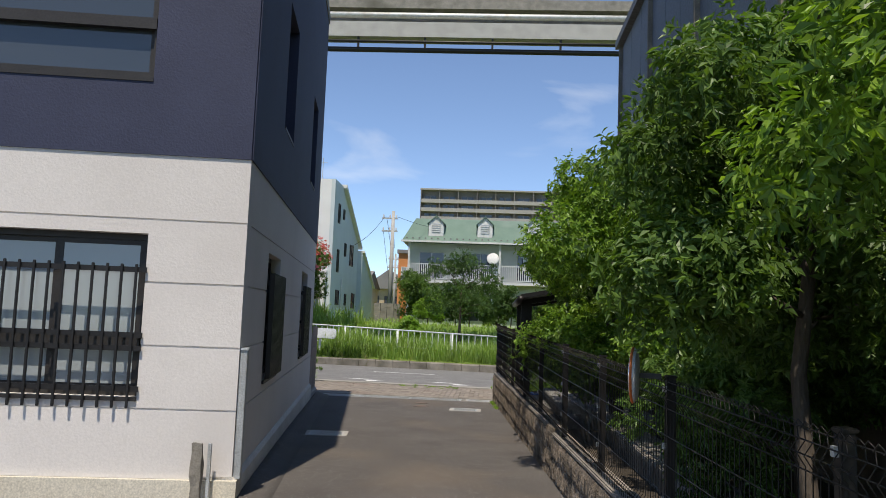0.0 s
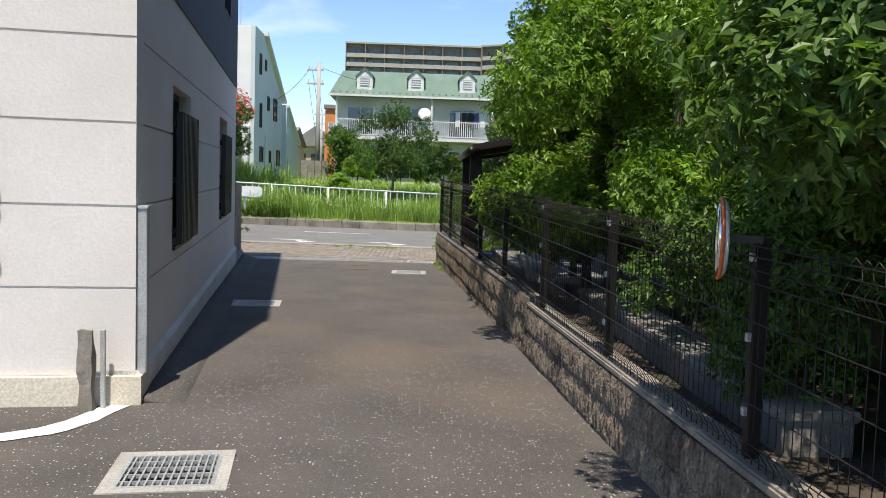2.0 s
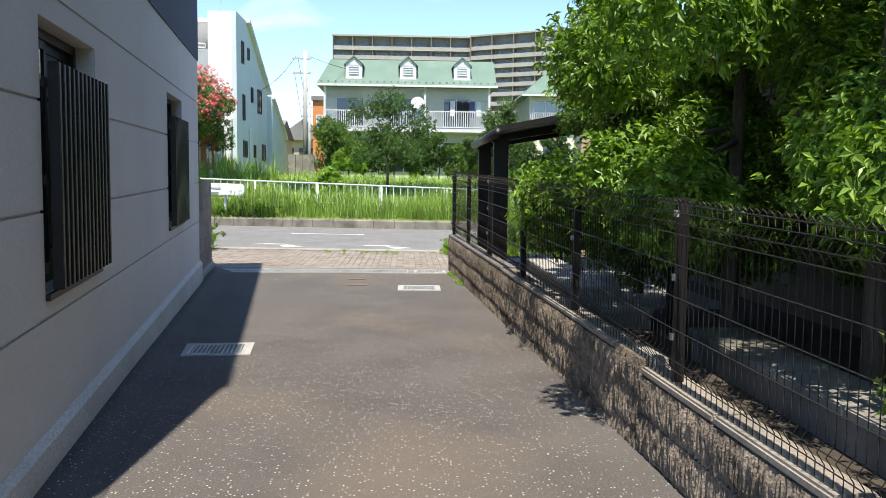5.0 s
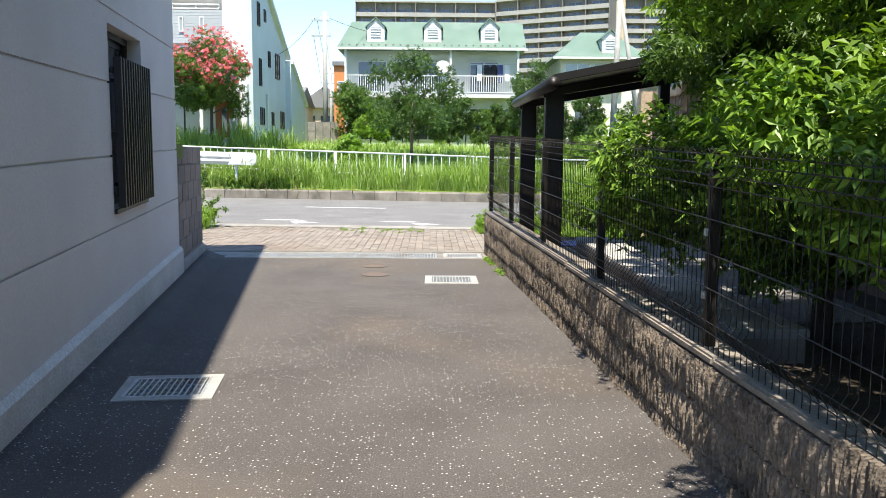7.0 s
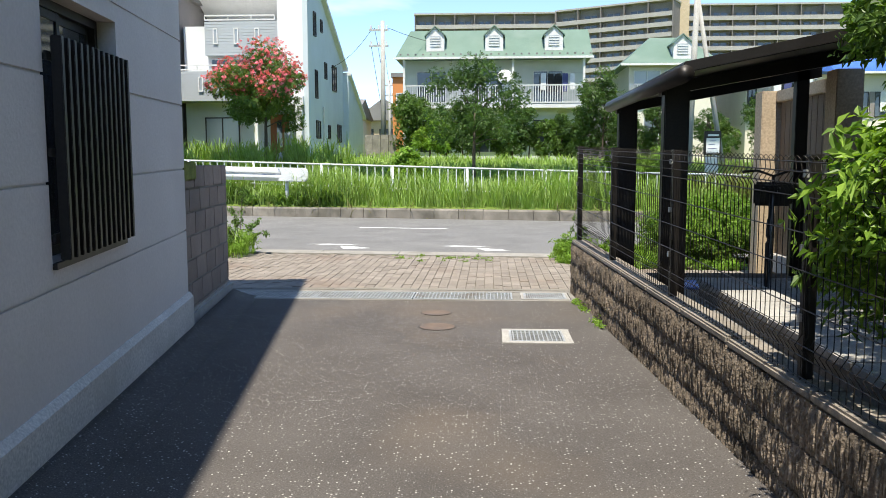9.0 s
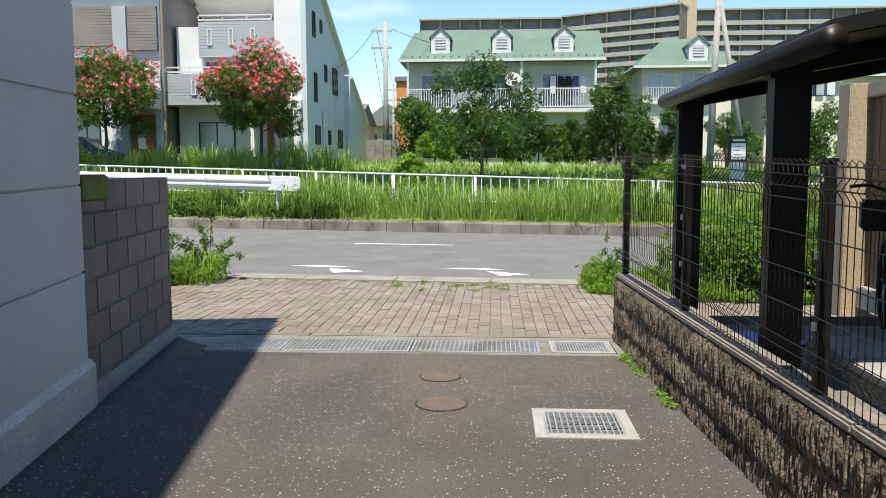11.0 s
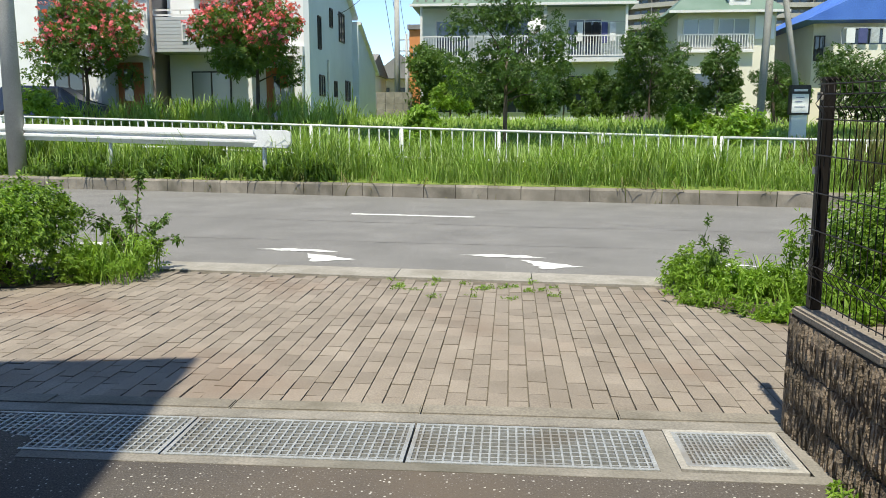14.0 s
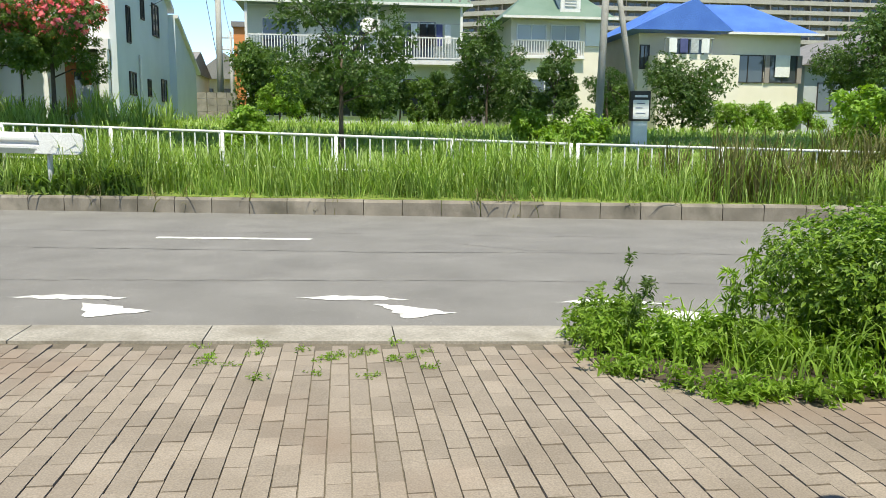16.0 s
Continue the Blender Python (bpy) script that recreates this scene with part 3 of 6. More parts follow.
patch("road_marking", [(-2.0, 8.62), (-0.12, 8.32), (-0.10, 8.46), (-1.98, 8.76)], "thin white centre dash on the road", 1, 0.012)
for k, (sx, sy) in enumerate(((-2.35, 5.08), (-0.12, 4.84), (1.87, 4.5), (4.1, 4.1), (-4.6, 5.35))):
    patch("road_marking", [(sx, sy), (sx + 0.32, sy + 0.07), (sx + 0.70, sy + 0.0), (sx + 0.92, sy - 0.14), (sx + 0.48, sy - 0.13)], "worn white edge marking on the asphalt", 10 + k, 0.025)
    patch("road_marking", [(sx + 0.64, sy - 0.26), (sx + 0.84, sy - 0.36), (sx + 1.20, sy - 0.62), (sx + 0.96, sy - 0.74), (sx + 0.82, sy - 0.80), (sx + 0.74, sy - 0.52)], "worn white edge marking on the asphalt", 30 + k, 0.025)


def crack(pts, w, seed):
    rg_ = random.Random(seed)
    line = []
    for (xa, ya), (xb, yb) in zip(pts, pts[1:]):
        n = max(2, int(math.hypot(xb - xa, yb - ya) / 0.12))
        line += [(xa + (xb - xa) * i / n + rg_.uniform(-0.03, 0.03), ya + (yb - ya) * i / n + rg_.uniform(-0.03, 0.03)) for i in range(n)]
    bm = bmesh.new()
    a = [bm.verts.new((x, y - w * rg_.uniform(0.3, 1), 0.003)) for x, y in line]
    b = [bm.verts.new((x, y + w * rg_.uniform(0.3, 1), 0.003)) for x, y in line]
    for i in range(len(line) - 1):
        bm.faces.new((a[i], a[i + 1], b[i + 1], b[i]))
    solid("road_crack", bm, TAR, "dark hairline crack in the road surface", "crack", kind="structure")


crack([(-7, 8.6), (-3, 7.9), (0.5, 7.3), (4, 6.9), (8, 6.0)], 0.010, 1)
crack([(-0.5, 8.2), (-0.42, 7.4)], 0.008, 2)
crack([(1.6, 7.9), (2.4, 7.2), (3.0, 7.3)], 0.008, 3)
crack([(-1.6, 5.2), (-1.5, 4.6), (-1.3, 4.2)], 0.008, 4)
crack([(-9, 6.4), (-4, 6.0), (2, 5.4), (7, 4.6)], 0.007, 5)
crack([(-5, 9.8), (0, 9.0), (5, 8.1)], 0.007, 6)
arc = [(-4.5, -10.98), (-1.3, -10.98), (-0.87, -10.89), (-0.58, -10.70), (-0.46, -10.45), (-0.40, -10.13)]
inn = [(-0.54, -10.13), (-0.60, -10.40), (-0.70, -10.60), (-0.92, -10.77), (-1.32, -10.86), (-4.5, -10.86)]
patch("parking_line", arc + inn, "worn white parking line curving to the building", 5, 0.008)


# ---- the building beside the drive ----
A = Vector((-0.39, -10.07, 0))
B = Vector((-1.58, -2.19, 0))
side_len = (B - A).length
side_rz = math.degrees(math.atan2(B.y - A.y, B.x - A.x))
SIDE = Matrix.Translation(A) @ pose(0, 0, 0, 0, 0, side_rz)
FRONT = Matrix.Translation(A) @ pose(0, 0, 0, 0, 0, side_rz - 90) @ pose(-14, 0, 0)
FALL = Matrix(((1, 0, 0, 0), (0, 1, 0, 0), (0.019, 0, 1, 0), (0, 0, 0, 1)))
building = thing("building", "two-storey stucco building, beige below and navy above", "building")
JOINTS = (0.675, 1.145, 1.62, 2.10)
side_low = [(1.42, 2.48, 0.785, 1.98), (5.30, 6.37, 0.79, 2.0)]
side_up = [(2.0, 2.98, 3.34, 4.66), (5.62, 6.55, 3.36, 4.64)]
front_low = [(14 - 2.75, 14 - 0.735, 0.76, 1.99), (4.0, 6.0, 0.76, 1.99), (8.0, 10.0, 0.76, 1.99)]
front_up = [(14 - 3.4, 14 - 0.78, 3.20, 4.7), (4.0, 7.0, 3.20, 4.7)]


def along(bm, m):
    for v in bm.verts:
        v.co = m @ v.co
    return bm


def facade(m, length, holes_low, holes_up, core_start, panel_start):
    for nm, mat_, z0, z1, holes, bands, gap in (("wall_beige", STUCCO, 0.17, 2.60, holes_low, JOINTS, 0.014), ("wall_navy", NAVY, 2.60, 6.6, holes_up, (), 0.0)):
        bm = bmesh.new()
        out = -0.012 if nm == "wall_navy" else 0.0
        inner = holes + ([(0.0, core_start, z0 - 1, z1 + 1)] if core_start else [])
        outer = holes + ([(0.0, panel_start, z0 - 1, z1 + 1)] if panel_start else [])
        wall_cells(bm, length, z0, z1, 0.012, 0.22, inner)
        core = part(nm, along(bm, m), mat_, building)
        edges = [z0, *bands, z1]
        for za, zb in zip(edges, edges[1:]):
            lo, hi = za + (gap / 2 if za != z0 else 0), zb - (gap / 2 if zb != z1 else 0)
            bm = bmesh.new()
            wall_cells(bm, length, lo, hi, out, 0.0125, outer)
            cells = [[v.co.copy() for v in bm.verts[i:i + 8]] for i in range(0, len(bm.verts), 8)] if not bm.verts.ensure_lookup_table() else []
            bm.free()
            for c in cells:
                bm = boxes((min(v.x for v in c), max(v.x for v in c), out, 0.0125, min(v.z for v in c), max(v.z for v in c)))
                part("wall_panel", along(bm, m), mat_, core)


# the outer face of each wall is its local y = 0, the inside is y > 0
SIDE_M = SIDE @ FALL
FRONT_M = FRONT
facade(SIDE_M, side_len, side_low, side_up, 0.2205, 0.0127)
facade(FRONT_M, 14.0, front_low, front_up, 0, 0)
bm = bmesh.new()
prism(bm, [(0.2, -0.4), (-0.034, -0.4), (-0.034, 0.158), (-0.006, 0.192), (0.2, 0.192)], 0.0, side_len + 0.02, "x")
part("plinth", along(bm, SIDE_M), PLINTH, building, "grey concrete plinth")
part("plinth", along(boxes((0, 14.04, -0.045, 0.2, -0.1, 0.168)), FRONT_M), PLINTH_FRONT, building, "cream concrete plinth")
bm = bmesh.new()
prism(bm, [(-0.02, -0.03), (side_len + 0.02, -0.03), (side_len + 0.02, 14), (-0.02, 14)], 6.6, 6.75, "z")
part("roof", along(bm, SIDE_M), CONCRETE_DARK, building)
bm = bmesh.new()
bx(bm, side_len - 0.2, side_len, 0.22, 14, 0, 6.6)
bx(bm, 0.22, side_len, 13.8, 14, 0, 6.6)
part("rear_wall", along(bm, SIDE_M), NAVY, building)
part("corner_guard", along(boxes((0.03, 0.13, -0.055, -0.001, 0.17, 1.13), (0.02, 0.14, -0.062, -0.001, 1.13, 1.15)), SIDE_M), GALV, building, "grey steel corner guard", bevel=0.004)


def sash_window(m, s0, s1, z0, z1, panes, curtain=True, depth=0.10):
    w = thing("window", "recessed dark aluminium sash window", "window", kind="structure")
    bm = bmesh.new()
    f = 0.045
    for b in ((s0, s1, z0, z0 + f), (s0, s1, z1 - f, z1), (s0, s0 + f, z0 + f, z1 - f), (s1 - f, s1, z0 + f, z1 - f)):
        bx(bm, b[0], b[1], depth, depth + 0.06, b[2], b[3])
    part("window_frame", along(bm, m), FRAME_DARK, w)
    for i in range(panes):
        a = s0 + f + (s1 - s0 - 2 * f) * i / panes
        b = s0 + f + (s1 - s0 - 2 * f) * (i + 1) / panes
        d = depth + 0.012 + 0.022 * (i % 2)
        bm = boxes((a, a + 0.035, d, d + 0.02, z0 + f, z1 - f), (b - 0.035, b, d, d + 0.02, z0 + f, z1 - f), (a, b, d + 0.001, d + 0.019, z0 + f, z0 + f + 0.04), (a, b, d + 0.001, d + 0.019, z1 - f - 0.04, z1 - f))
        sa = part("sash", along(bm, m), FRAME_DARK, w)
        part("pane", along(boxes((a + 0.03, b - 0.03, d + 0.008, d + 0.012, z0 + f, z1 - f)), m), WINDOW if not curtain else WINDOW_PALE, sa)
    part("window_sill", along(boxes((s0 - 0.0, s1 + 0.0, -0.02, depth, z0 - 0.03, z0 - 0.001)), m), FRAME_DARK, w)
    return w


for h in side_low + side_up:
    sash_window(SIDE_M, *h, 2, curtain=False)
for h in front_low + front_up:
    low = h in front_low
    w = sash_window(FRONT_M, *h, 3 if low else 2, curtain=low)
    z = h[2] + (0.36 if low else 0.42)
    part("transom", along(boxes((h[0] + 0.03, h[1] - 0.03, 0.07, 0.125, z, z + 0.09)), FRONT_M), FRAME_DARK, w)


def window_grille(m, s0, s1, z0, z1, n, back, front, rails, wd=0.01, label=""):
    """Upright flat bars standing off the wall on rails; back and front are their distances from it."""
    g = thing("window_grille", label, "window grille")
    for i in range(n):
        x = s0 + (s1 - s0) * (i + 0.5) / n
        part("bar", along(boxes((x - wd, x + wd, -front, -back, z0, z1)), m), BLACK_METAL, g, bevel=0.003)
    for z in rails:
        part("rail", along(boxes((s0 - 0.02, s1 + 0.02, -back + 0.001, -back + 0.014, z, z + 0.04)), m), BLACK_METAL, g)
        for x in (s0 + 0.0, s1 - 0.03):
            part("bracket", along(boxes((x, x + 0.03, -back + 0.015, 0.09, z + 0.004, z + 0.03)), m), BLACK_METAL, g)
    return g


for s0, s1 in ((1.44, 2.50), (5.32, 6.38)):
    window_grille(SIDE_M, s0, s1, 0.80, 1.79, 13, 0.020, 0.068, (0.88, 1.26, 1.68), wd=0.017, label="dark upright metal bars standing off the side window")
window_grille(FRONT_M, 14 - 2.75, 14 - 0.74, 0.68, 1.75, 19, 0.03, 0.05, (0.80, 1.10, 1.20, 1.69), wd=0.0095, label="dark metal window bars over the front window")

# block wall at the end of the building
bw = thing("block_wall", "brown concrete block wall with moss on top", "block wall", Matrix.Translation((-1.62, -2.12, 0)) @ pose(0, 0, 0, 0, 0, 98.2))
for r in range(7):
    for k in range(6):
        L = 1.86
        off = 0.2 if r % 2 else 0.0
        a, b = max(0.0, k * 0.4 - off), min(L, k * 0.4 + 0.4 - off)
        if b - a < 0.05:
            continue
        bm = boxes((a + 0.004, b - 0.004, -0.0, 0.15, r * 0.19 - 0.0, r * 0.19 + 0.183))
        part("block", bm, BLOCK_PLAIN, bw, bevel=0.006)
part("mortar", boxes((0.002, 1.858, 0.006, 0.144, 0, 1.32)), CONCRETE_DARK, bw)
part("footing", boxes((-0.03, 1.90, -0.03, 0.17, -0.1, 0.16)), CONCRETE, bw, "pale rough concrete footing", bevel=0.02)
part("moss", boxes((-0.012, 0.44, -0.012, 0.162, 1.20, 1.352)), MOSS, bw, "green moss cushion", bevel=0.012)

# asphalt rising to the foot of the building
bm = bmesh.new()
rows_ = []
for k in range(21):
    u = k / 20
    x = u * (side_len + 1.9)
    hgt = 0.04 + 0.04 * min(1.0, u * 3)
    rows_.append([bm.verts.new(SIDE @ Vector((x, -0.03 - w_, hgt * q))) for w_, q in ((0.0, 1.0), (0.07, 0.62), (0.15, 0.25), (0.25, 0.0), (0.25, -0.1), (0.0, -0.1))])
for a, b in zip(rows_, rows_[1:]):
    for q in range(6):
        bm.faces.new((a[q], a[(q + 1) % 6], b[(q + 1) % 6], b[q]))
bm.faces.new(rows_[0])
bm.faces.new(rows_[-1][::-1])
solid("driveway_edge", bm, ASPHALT, "dark asphalt rising to the building's plinth", "driveway", kind="structure", smooth=True)

# broken marker post by the corner
bm = bmesh.new()
bx(bm, -0.038, 0.038, -0.04, 0.04, 0, 0.46)
bmesh.ops.subdivide_edges(bm, edges=bm.edges[:], cuts=5, use_grid_fill=True)
for v in bm.verts:
    q = noise.noise(v.co * 14) * 0.018
    v.co += Vector((q, q * 0.7, q * (1.0 if v.co.z > 0.4 else 0)))
mp = solid("marker_post", bm, KERB, "chipped concrete marker post by the wall corner", "post")
mp.matrix_basis = pose(-0.60, -10.24, 0, 2, 0, 8)
mp2 = solid("pipe", boxes((-0.012, 0.012, -0.012, 0.012, 0, 0.45)), GALV, "thin steel pipe behind the chipped post", "pipe")
mp2.matrix_basis = pose(-0.525, -10.20, 0)


# ---- split-block wall with mesh fence ----
def face_x(y):
    return 1.60 - 0.0605 * y


WALL_RZ = math.degrees(math.atan2(-1, 0.0605))
FENCE = Matrix.Translation((face_x(0.1), 0.1, 0)) @ pose(0, 0, 0, 0, 0, WALL_RZ)
# local: x runs towards the camera's start, y > 0 into the garden
FALLS = 0.0185
WALL_M = Matrix(((1, 0, 0, 0), (0, 1, 0, 0), (-FALLS, 0, 1, 0), (0, 0, 0, 1)))
# stretches: from, to, height of the top above the falling base line
SEG = [(0.0, 4.55, 0.555), (4.55, 8.05, 0.545), (8.05, 8.45, 0.545), (8.45, 24.0, 0.505)]
fwall = thing("garden_wall", "ribbed split-face block wall with concrete cap", "garden wall", FENCE @ WALL_M, kind="structure")
rng = random.Random(4)


def rib_mesh(length, height, seed):
    """A split-face block: upright ribs broken off unevenly, with grooves between them."""
    r = random.Random(seed)
    n, rows = 18, 4
    bm = bmesh.new()
    xs_ = [0.0]
    for i in range(n):
        a, b = length * i / n, length * (i + 1) / n
        xs_ += [a + 0.004 + r.uniform(-0.0015, 0.0015), b - 0.007 + r.uniform(-0.0015, 0.0015), b - 0.001]
    xs_[-1] = length
    lines = []
    for k in range(rows + 1):
        z = height * k / rows
        row = []
        for i, x in enumerate(xs_):
            groove = i % 3 == 0
            y = 0.020 if groove else r.uniform(-0.010, 0.006)
            if k in (0, rows) and not groove:
                y += 0.007
            row.append(bm.verts.new((x, y, z + (0 if k in (0, rows) else r.uniform(-0.008, 0.008)))))
        lines.append(row)
    for a, b in zip(lines, lines[1:]):
        for i in range(len(xs_) - 1):
            bm.faces.new((a[i], a[i + 1], b[i + 1], b[i]))
    a, b = lines[0], lines[-1]
    bk = [bm.verts.new(q) for q in ((0, 0.05, height), (length, 0.05, height), (0, 0.05, 0), (length, 0.05, 0))]
    bm.faces.new((*b, bk[1], bk[0]))
    bm.faces.new((*[w[0] for w in lines], bk[0], bk[2]))
    bm.faces.new((*[w[-1] for w in lines[::-1]], bk[3], bk[1]))
    return finish(bm, "split_block", BLOCK)


kinds = [rib_mesh(0.394, 0.184, q) for q in range(6)]
for s0, s1, h in SEG:
    bump = s0 == 8.05
    hc = 0.0 if bump else 0.04
    for c in range(4):
        z = h - hc - 0.19 * (c + 1)
        n = max(1, round((s1 - s0) / 0.4))
        if z + 0.19 - FALLS * s0 < 0:
            continue
        for k in range(n):
            ob = new("split_block", rng.choice(kinds))
            ob.parent = fwall
            ob.matrix_basis = Matrix.Translation((s0 + k * (s1 - s0) / n + 0.003, rng.uniform(-0.003, 0.003), z)) @ Matrix.Diagonal(((s1 - s0) / n / 0.4, 1, 1, 1))
    part("wall_core", boxes((s0 + 0.01, s1 - 0.004, 0.04, 0.15, -0.2, h - hc - 0.004)), CONCRETE_DARK, fwall)
    n = max(1, round((s1 - s0) / 0.8))
    for k in range(0 if bump else n):
        a, b = s0 + k * (s1 - s0) / n, s0 + (k + 1) * (s1 - s0) / n
        part("cap", boxes((a + 0.001, b - 0.002, 0.004, 0.16, h - hc, h + rng.uniform(-0.002, 0.002))), CAP, fwall, bevel=0.01)
part("end_face", boxes((-0.012, 0.008, 0.003, 0.15, -0.1, 0.52)), BLOCK, fwall)

fence = thing("mesh_fence", "black welded wire mesh fence with dark posts", "fence", FENCE)
posts = [0.06, 1.67, 3.42, 5.24, 6.98, 8.75, 10.46, 12.15, 13.90, 15.65, 17.40, 19.15]


def wall_top(s):
    for a, b, h in SEG:
        if a <= s < b:
            return h - FALLS * s
    return 0.15


def fence_top(s):
    return 1.495 - 0.0285 * s


for s in posts:
    zt = fence_top(s)
    bm = boxes((s - 0.025, s + 0.025, 0.055, 0.10, wall_top(s) - 0.02, zt))
    bx(bm, s - 0.03, s + 0.03, 0.05, 0.105, zt, zt + 0.015)
    p_ = part("post", bm, BLACK_METAL, fence, bevel=0.004)
    for q in (0.30, 0.60, 0.92):
        z = wall_top(s) + (zt - wall_top(s)) * q
        part("clamp", boxes((s - 0.012, s + 0.012, 0.04, 0.056, z, z + 0.03)), GALV, p_)
for a, b in zip(posts, posts[1:]):
    def low(x):
        return wall_top(a) + 0.045 + (wall_top(b) - wall_top(a)) * (x - a) / (b - a)

    bm = bmesh.new()
    n = int((b - a) / 0.05)
    for i in range(n):
        x = a + 0.03 + i * (b - a - 0.06) / (n - 1)
        zb, zt = low(x), fence_top(x)
        pts = [(x, 0.045, zb), (x, 0.045, zb + 0.10), (x, 0.018, zb + 0.14), (x, 0.045, zb + 0.18), (x, 0.045, (zb + zt) / 2), (x, 0.045, zt - 0.13), (x, 0.018, zt - 0.09), (x, 0.045, zt - 0.05), (x, 0.040, zt - 0.005), (x, 0.022, zt + 0.012), (x, 0.008, zt - 0.008)]
        rod(bm, pts, 0.0023, 3, False)
    pan = tagged(part("wire_panel", bm, WIRE, fence, smooth=True), kind="stuff")
    for q in (0.02, 0.115, 0.165, 0.33, 0.50, 0.67, 0.83, 0.885, 0.94, 0.985):
        bm = bmesh.new()
        za, zb = (low(x) + (fence_top(x) - low(x)) * q for x in (a, b))
        rod(bm, [(a, 0.038, za), (b, 0.038, zb)], 0.0028, 4)
        part("cross_wire", bm, WIRE, pan)


# ---- garden beyond the fence ----
bm = bmesh.new()
prism(bm, [(face_x(0.05) + 0.15, 0.05), (9, 0.05), (9, -24), (face_x(-24) + 0.15, -24)], -0.1, 0.22, "z")
solid("garden_ground", bm, SOIL, "shaded garden soil behind the fence", "soil", kind="structure")
bm = bmesh.new()
prism(bm, [(2.25, -0.4), (3.9, -0.4), (3.9, -5.2), (2.5, -5.2)], 0.2, 0.235, "z")
solid("gravel_bed", bm, GRAVEL, "pale gravel strip in the garden", "gravel", kind="stuff")
def garden_step(x0, x1, y0, y1, z1, material, label):
    g = thing("garden_step", label, "step")
    part("riser", boxes((x0 + 0.02, x1 - 0.02, y0 + 0.02, y1 - 0.02, 0.2, z1 - 0.05)), CONCRETE_DARK, g)
    n = max(1, round((y1 - y0) / 0.6))
    for k in range(n):
        a, b = y0 + (y1 - y0) * k / n, y0 + (y1 - y0) * (k + 1) / n
        part("slab", boxes((x0, x1, a + 0.003, b - 0.003, z1 - 0.05, z1)), material, g, bevel=0.008)


garden_step(2.45, 2.85, -6.2, -1.6, 0.40, CONCRETE, "low pale concrete step in the garden")
# pale slabs given the darker concrete in place of tree shade
garden_step(2.75, 3.1, -11.5, -7.2, 0.42, CONCRETE_DARK, "low concrete garden edging, darkened for tree shade")

# shelter with two broad posts
sh = thing("shelter", "dark bronze metal shelter roof on two posts", "shelter")
for y in (-0.1, -2.2):
    part("post", boxes((2.02, 2.20, y - 0.06, y + 0.06, 0.2, 1.90)), BLACK_METAL, sh, bevel=0.008)
bm = bmesh.new()
prism(bm, [(1.98, 1.90), (1.98, 1.97), (3.95, 2.36), (3.95, 2.28)], -3.0, 0.02, "y")
part("roof", bm, BLACK_METAL, sh, bevel=0.006)
bm = bmesh.new()
rod(bm, [(1.98, -3.05, 1.89), (1.98, 0.2, 1.91)], 0.055, 12)
part("gutter", bm, BLACK_METAL, sh, smooth=True)
for y in (-0.1, -2.2):
    bm = bmesh.new()
    prism(bm, [(2.0, 1.82), (2.0, 1.90), (3.95, 2.28), (3.95, 2.16)], y - 0.05, y + 0.05, "y")
    part("rafter", bm, BLACK_METAL, sh)
for y in (-0.1, -2.2):
    part("post", boxes((3.72, 3.84, y - 0.05, y + 0.05, 0.2, 2.25)), BLACK_METAL, sh, bevel=0.006)

# house behind the garden
hr = thing("house", "brown-sided house with grey upper panels behind the trees", "house")
bm = bmesh.new()
for k in range(26):
    z = 0.2 + k * 0.13
    prism(bm, [(4.3, z), (4.285, z), (4.30, z + 0.128), (4.36, z + 0.128), (4.36, z)], -16, -2.4, "y")
part("lap_siding", bm, SIDING_BROWN, hr)
part("wall", boxes((4.33, 9.0, -16, -2.4, 0, 6.0)), PANEL_GREY, hr)
for k in range(15):
    y = -15.4 + k * 0.86
    part("upper_panel", boxes((3.62, 4.32, y, y + 0.84, 3.62, 6.3)), PANEL_GREY, hr, "grey upright metal panel")
for k in range(0, 16, 3):
    y = -15.4 + k * 0.86
    part("panel_post", boxes((3.56, 3.62, y - 0.03, y + 0.03, 3.5, 6.32)), CAP, hr)
part("roof", boxes((3.52, 9.2, -16.2, -2.3, 6.32, 6.45)), ROOF_GREY, hr)
part("meter_box", boxes((4.02, 4.28, -7.6, -6.7, 0.9, 2.6)), PANEL_GREY, hr, "pale grey cabinet on the wall", bevel=0.01)

gp = thing("garden_gate", "tan rendered gateway closed with dark upright boards", "gate")
part("post", boxes((3.85, 4.12, 1.25, 1.5, 0, 2.15)), W_TAN, gp, bevel=0.01)
part("post", boxes((3.95, 4.2, -0.5, -0.25, 0, 2.2)), W_TAN, gp, bevel=0.01)
part("lintel", boxes((4.0, 4.16, -0.25, 1.25, 2.02, 2.15)), W_TAN, gp, bevel=0.01)
for k in range(10):
    part("board", boxes((4.06, 4.10, -0.24 + k * 0.149, -0.24 + k * 0.149 + 0.141, 0.3, 2.02)), SIDING_BROWN, gp, bevel=0.004)
part("threshold", boxes((3.98, 4.16, -0.25, 1.25, 0.1, 0.30)), CONCRETE, gp, bevel=0.01)

